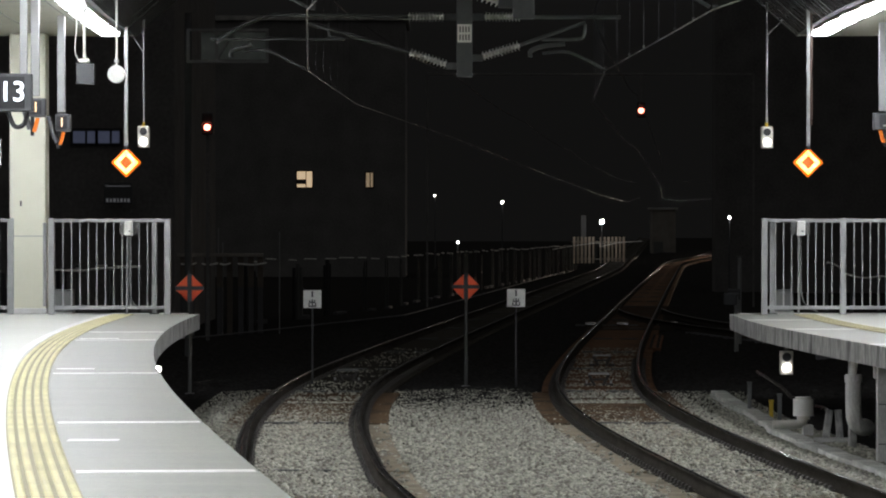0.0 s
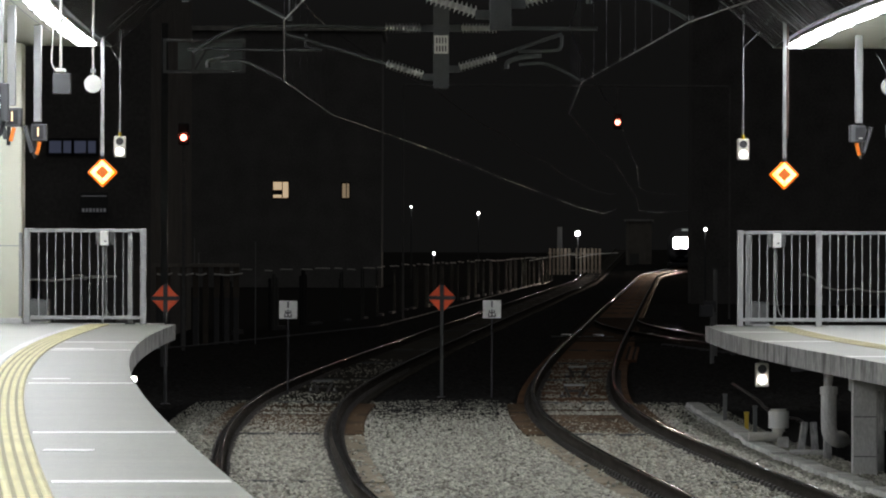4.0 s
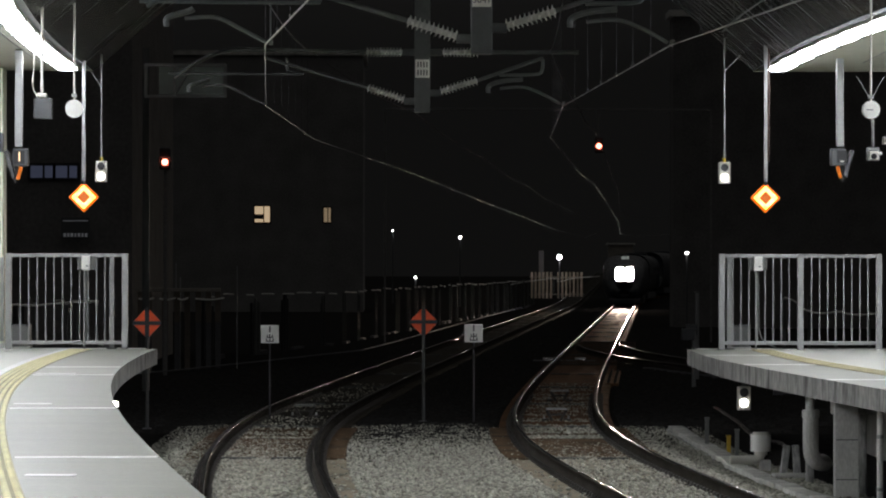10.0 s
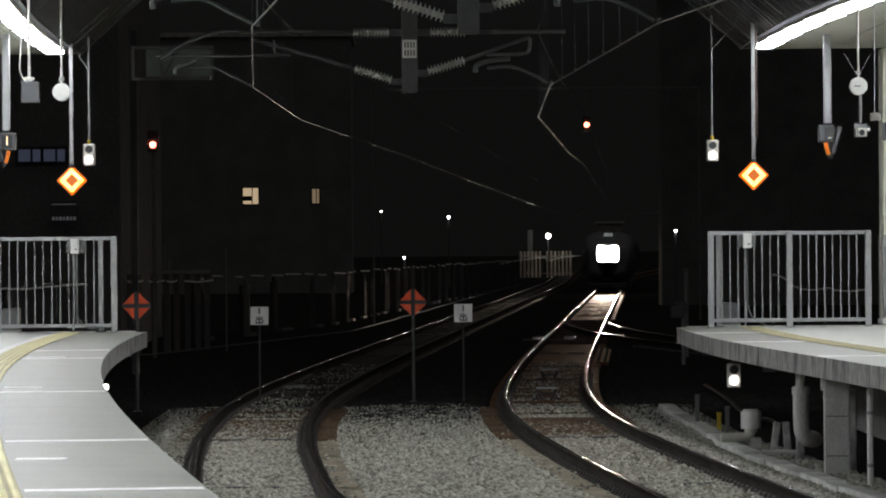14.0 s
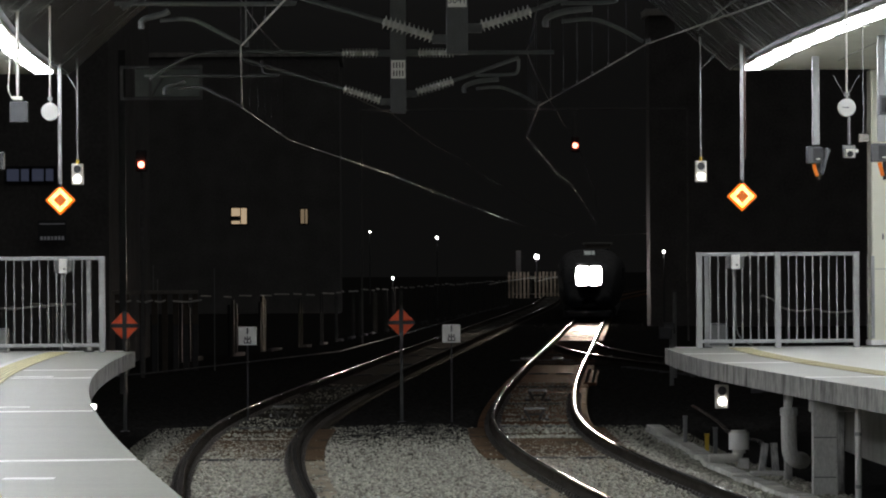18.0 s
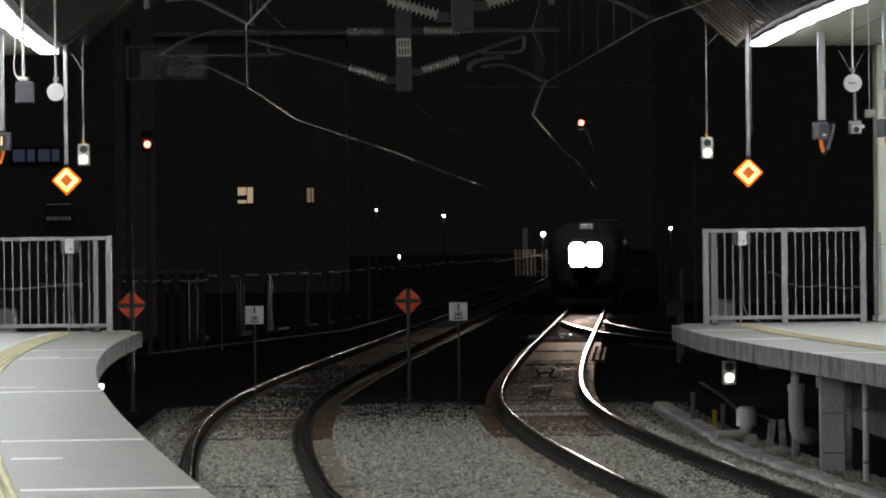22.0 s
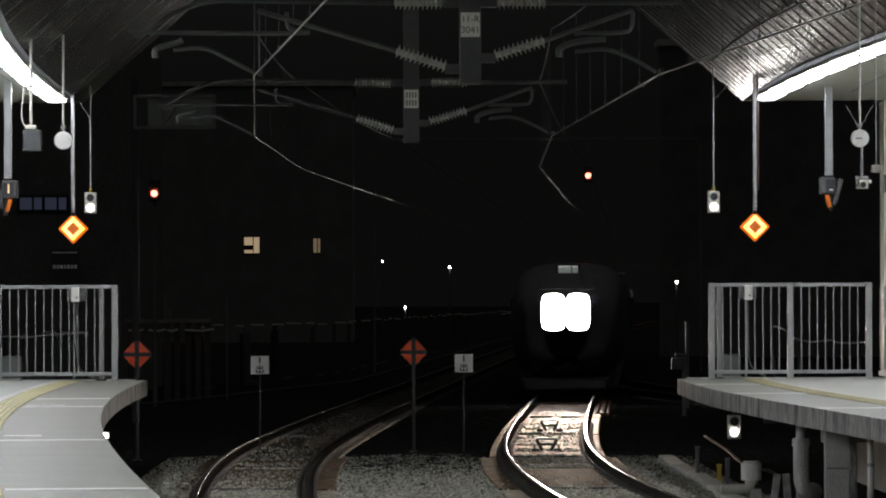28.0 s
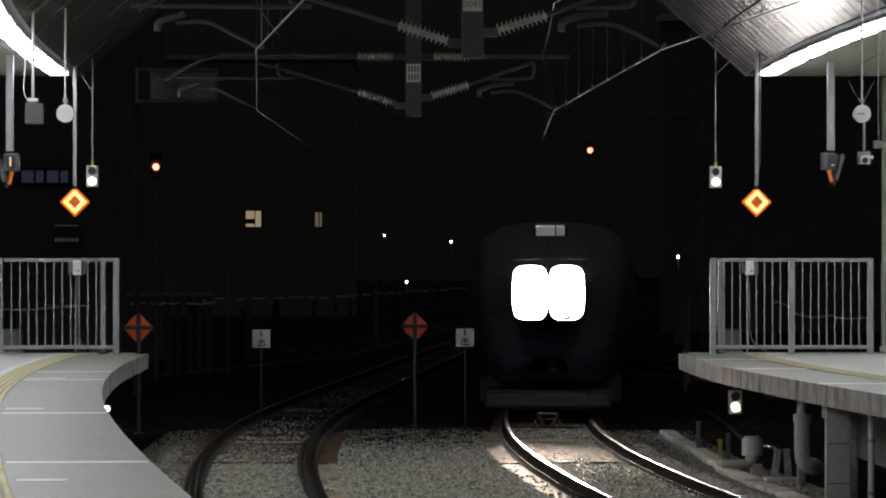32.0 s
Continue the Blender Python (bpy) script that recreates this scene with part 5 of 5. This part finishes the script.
def red_signal(x, y, z, label):
    t = thing("red_signal", x, y, GROUND, label, "signal", "red signals")
    h = z - GROUND
    part("post", rod(bmesh.new(), (0, 0.25, 0), (0, 0.25, h + 0.3), 0.05, 8), DARK_WALL, t)
    part("head", boxed(0, 0.1, h + 0.1, 0.3, 0.2, 0.6, 0.05), BLACK, t)
    part("lens", rod(bmesh.new(), (0, -0.04, h), (0, 0.0, h), 0.085, 16), RED_GLOW, t, "glowing red lens")
    part("hood", pipe(bmesh.new(), arc([(-0.16, -0.06, h), (-0.12, -0.06, h + 0.13), (0.12, -0.06, h + 0.13), (0.16, -0.06, h)]), 0.02), BLACK, t)


red_signal(-6.26, 105, 5.40, "glowing red signal on a dark post")
t = thing("signal_gantry", 5.6, 150, GROUND, "dark signal gantry with a glowing red light over the tracks", "signal", "red signals")
part("beam", boxed(0, 0.3, 8.9, 12.4, 0.07, 0.07, 0.01), DARK_WALL, t)
for x in (-6.2, 6.2):
    part("column", boxed(x, 0.3, 4.45, 0.07, 0.07, 8.9), DARK_WALL, t)
part("hanger", boxed(1.92, 0.3, 8.2, 0.1, 0.1, 1.3), DARK_WALL, t)
part("head", boxed(1.92, 0.12, 7.55, 0.3, 0.22, 0.6, 0.04), BLACK, t)
part("lens", rod(bmesh.new(), (1.92, -0.03, 7.51), (1.92, 0.0, 7.51), 0.105, 16), RED_GLOW, t, "glowing red lens")


def building(x0, x1, y, h, deep, label, windows, mat=None):
    t = thing("building", (x0 + x1) / 2, y, GROUND, label, "building", "dark buildings beyond the line")
    w = x1 - x0
    part("wall", boxed(0, deep / 2, h / 2, w, deep, h), mat or DARK_WALL, t)
    part("roof", boxed(0, deep / 2, h + 0.15, w + 0.4, deep + 0.4, 0.3), CONCRETE, t)
    for x, z, sx, sz, glass in windows:
        f = part("window", boxed(x - (x0 + x1) / 2, -0.02, z - GROUND, sx + 0.16, 0.06, sz + 0.16), BLACK, t, "window frame")
        part("pane", boxed(x - (x0 + x1) / 2, -0.06, z - GROUND, sx, 0.03, sz), glass, f)
        if glass is WINDOW_GLOW:
            part("curtain", boxed(x - (x0 + x1) / 2 - 0.2 * sx, -0.08, z - GROUND - 0.15 * sz, 0.6 * sx, 0.01, 0.3 * sz), BLACK, f, "dark thing standing inside the window")
        part("mullion", boxed(x - (x0 + x1) / 2 + 0.1 * sx, -0.085, z - GROUND, 0.06, 0.02, sz), BLACK, f)
    return t


building(-24, -2.5, 262, 17, 14, "apartment building with two lit windows in the dark", [(-9.17, 6.2, 1.0, 1.05, WINDOW_GLOW), (-4.87, 6.16, 0.45, 0.95, WINDOW_DIM)])
building(-30, -7.6, 112, 12, 20, "dark building beside the platform end with bluish windows", [(-10.16, 5.31, 0.62, 0.34, BLUE_GLASS), (-9.46, 5.31, 0.6, 0.34, BLUE_GLASS)], DARK_BRICK)
building(13.1, 44, 190, 15, 2.5, "dark unlit narrow building beside the curve", [], DARK_CLADDING)
t = thing("relay_hut", 21.2, 380, GROUND, "brownish concrete hut between the parting tracks", "hut")
part("wall", boxed(0, 1.5, 2.6, 2.3, 3.0, 5.2, 0.03), FENCE_WALL, t)
part("roof", boxed(0, 1.5, 5.28, 2.7, 3.4, 0.16, 0.02), CONCRETE, t)
part("door", boxed(-0.5, -0.02, 1.1, 0.9, 0.06, 2.0, 0.01), GALV_DARK, t)

t = thing("roof_sign", -9.17, 111.6, 3.72, "dim signboard with a row of pale bars on the dark building", "sign")
part("board", boxed(0, 0, 0, 0.8, 0.05, 0.6, 0.01), GREY_BOX, t)
for i, w in enumerate((0.06, 0.05, 0.07, 0.04, 0.06, 0.05, 0.06)):
    part("print_bar", boxed(-0.3 + 0.1 * i, -0.03, -0.2, w, 0.01, 0.1), SIGN_DIM, t, "dim lit bar")
part("strip", boxed(0, -0.03, 0.2, 0.7, 0.01, 0.02), SIGN_DIM, t, "dim lit strip")
part("bracket", boxed(0, 0.2, 0, 0.2, 0.4, 0.1), GREY_BOX, t)
t = thing("lattice_panel", -4.85, 90, 6.85, "dim greenish panel in a steel frame over the line", "panel")
part("panel", boxed(0.1, 0.03, 0, 1.5, 0.04, 0.62), PANEL_GREEN, t)
for x in (-0.95, -0.3, 0.85):
    part("upright", boxed(x, 0, 0.0, 0.07, 0.07, 0.75), GALV, t)
for z in (-0.36, 0.36):
    part("bar", boxed(-0.05, 0, z, 1.85, 0.06, 0.06), GALV, t)
part("brace", rod(bmesh.new(), (-0.3, 0, -0.33), (0.1, 0, 0.33), 0.03), GALV, t)
part("mast", boxed(-0.95, 0.1, -3.2, 0.16, 0.16, 7.9), LINE_STEEL, t)


# ---- the train ----
def train_car(nose, label):
    t = thing("train_car", 0, 0, 0, label, "train car", "cars of the train")
    half, base, top = 1.69, 0.62, 3.60
    if nose:
        stationsy = [(0.9, 0.35, 0.62, 1.05), (1.0, 0.75, 0.52, 1.25), (1.4, 1.05, 0.46, 1.40), (1.8, 1.2, 0.44, 2.0), (2.2, 1.28, 0.42, 2.45), (3.2, 1.42, 0.40, 2.88), (4.6, 1.54, 0.40, 3.25), (6.5, 1.64, 0.40, 3.50), (9.0, 1.69, 0.40, 3.60), (25.0, 1.69, 0.40, 3.60)]
    else:
        stationsy = [(0.25, 1.69, 0.40, 3.60), (25.0, 1.69, 0.40, 3.60)]
    n = 28
    verts, faces = [], []
    for y, w, z0, z1 in stationsy:
        for k in range(n):
            a = 2 * math.pi * k / n
            c, s = math.cos(a), math.sin(a)
            e = 0.62
            verts.append((w * math.copysign(abs(c) ** e, c), y, (z0 + z1) / 2 + (z1 - z0) / 2 * math.copysign(abs(s) ** e, s)))
    for i in range(len(stationsy) - 1):
        for k in range(n):
            faces.append((i * n + k, i * n + (k + 1) % n, (i + 1) * n + (k + 1) % n, (i + 1) * n + k))
    faces += [tuple(range(n)), tuple(range((len(stationsy) - 1) * n, len(stationsy) * n))[::-1]]
    mesh("body", verts, faces, BODY, t, "smooth body, its night darkness put into the colour", True)
    part("underframe", boxed(0, 14.5, 0.36, 2.7, 19.0, 0.5, 0.05), UNDER, t)
    for y in (5.2, 20.5):
        for dy in (-1.25, 1.25):
            bm = bmesh.new()
            for s in (-1, 1):
                rod(bm, (s * 0.69, y + dy, 0.43), (s * 0.81, y + dy, 0.43), 0.43, 24)
            rod(bm, (-0.7, y + dy, 0.43), (0.7, y + dy, 0.43), 0.09, 10)
            part("wheelset", bm, UNDER, t)
    for s in (-1, 1):
        for i in range(10):
            part("side_window", boxed(s * 1.665, 8.5 + 1.6 * i, 2.35, 0.06, 0.9, 0.55, 0.02), GLASS, t)
    part("pantograph_fairing", boxed(0, 18, 3.66, 1.6, 4.0, 0.24, 0.08), BODY, t) if not nose else None
    if nose:
        part("skirt", boxed(0, 1.6, 0.30, 2.3, 2.2, 0.36, 0.08), BODY, t, "snow plough in the same night-dark colour")
        part("windshield", boxed(0, 3.6, 3.04, 1.5, 1.1, 0.05, 0.02, (24, 0, 0)), GLASS, t, "dark curved windscreen")
        p = part("cab_panel", boxed(0, 4.6, 3.36, 0.54, 0.06, 0.24, 0.01), CAB_GLOW, t, "dim lit panel above the windscreen")
        part("divider", boxed(0.1, 4.565, 3.36, 0.025, 0.02, 0.24), BLACK, p)
        part("surround", boxed(0, 4.64, 3.36, 0.64, 0.06, 0.34, 0.02), BODY, p)
        shape = lambda x, z, w, h, n=24: [(x + w * math.copysign(abs(math.cos(a)) ** 0.5, math.cos(a)), z + h * math.copysign(abs(math.sin(a)) ** 0.5, math.sin(a))) for a in (2 * math.pi * k / n for k in range(n))]
        ring = lambda x, y, z, r, n=24, wide=1.0: [(x + wide * r * math.cos(2 * math.pi * k / n), y, z + r * math.sin(2 * math.pi * k / n)) for k in range(n)]
        n = 24
        loop = [(n * i + k, n * i + (k + 1) % n, n * ((i + 1) % 4) + (k + 1) % n, n * ((i + 1) % 4) + k) for i in range(4) for k in range(n)]
        drum = [tuple(range(n)), tuple(range(n, 2 * n))[::-1], *[(k, k + n, (k + 1) % n + n, (k + 1) % n) for k in range(n)]]
        for s in (-1, 1):
            # reflectors sized to the headlights' glare, not to real lenses
            x, z = s * 0.328, 2.22
            hood = [[(a, y, b) for a, b in shape(x, z, w, w + 0.18)] for y, w in ((0.45, 0.322), (2.05, 0.322), (2.05, 0.326), (0.45, 0.326))]
            pod = mesh("headlight", [v for r in hood for v in r], loop, BLACKOUT, t, "added black hood that baffles the headlight")
            mesh("reflector", [(a, 0.8, b) for a, b in shape(x, z, 0.32, 0.49)], [tuple(range(n))], HEADLIGHT, pod, "blazing white panel as large as the headlight's glare")
            # an added flat horn within, tilted a little down, shapes the far beam
            bx, bz = s * 0.328, 1.86
            spot = mesh("spotlight", ring(bx, 0.15, bz - 0.055, 0.058, wide=1.5) + ring(bx, 0.77, bz, 0.058) + ring(bx, 0.77, bz, 0.063) + ring(bx, 0.15, bz - 0.055, 0.063, wide=1.5), loop, BLACKOUT, t, "added black horn that narrows the far beam")
            mesh("lens", ring(bx, 0.755, bz, 0.058), [tuple(range(n))], BEAM, spot, "added small source of the far beam")
            mesh("back", ring(bx, 0.76, bz, 0.062) + ring(bx, 0.79, bz, 0.062), drum, BLACKOUT, spot)
    return t


cars = [train_car(True, "dark bullet train front car with blazing headlights"), train_car(False, "dark bullet train car behind the front car"), train_car(False, "dark bullet train car further back")]


def motions():
    """The train draws in along its track, slowing down gently."""
    for i, car in enumerate(cars):
        rows = []
        for t in range(0, 33, 2):
            left = 32 - t
            y = 70.5 + 8.2 * left + 0.06 * left * left + 25.2 * i
            a = (track_right(y), y)
            b = (track_right(y + 20), y + 20)
            rows.append((float(t), pose(a[0], y, rise(y), 0, 0, -math.degrees(math.atan2(b[0] - a[0], 20)))))
        walk(car, rows)


motions()
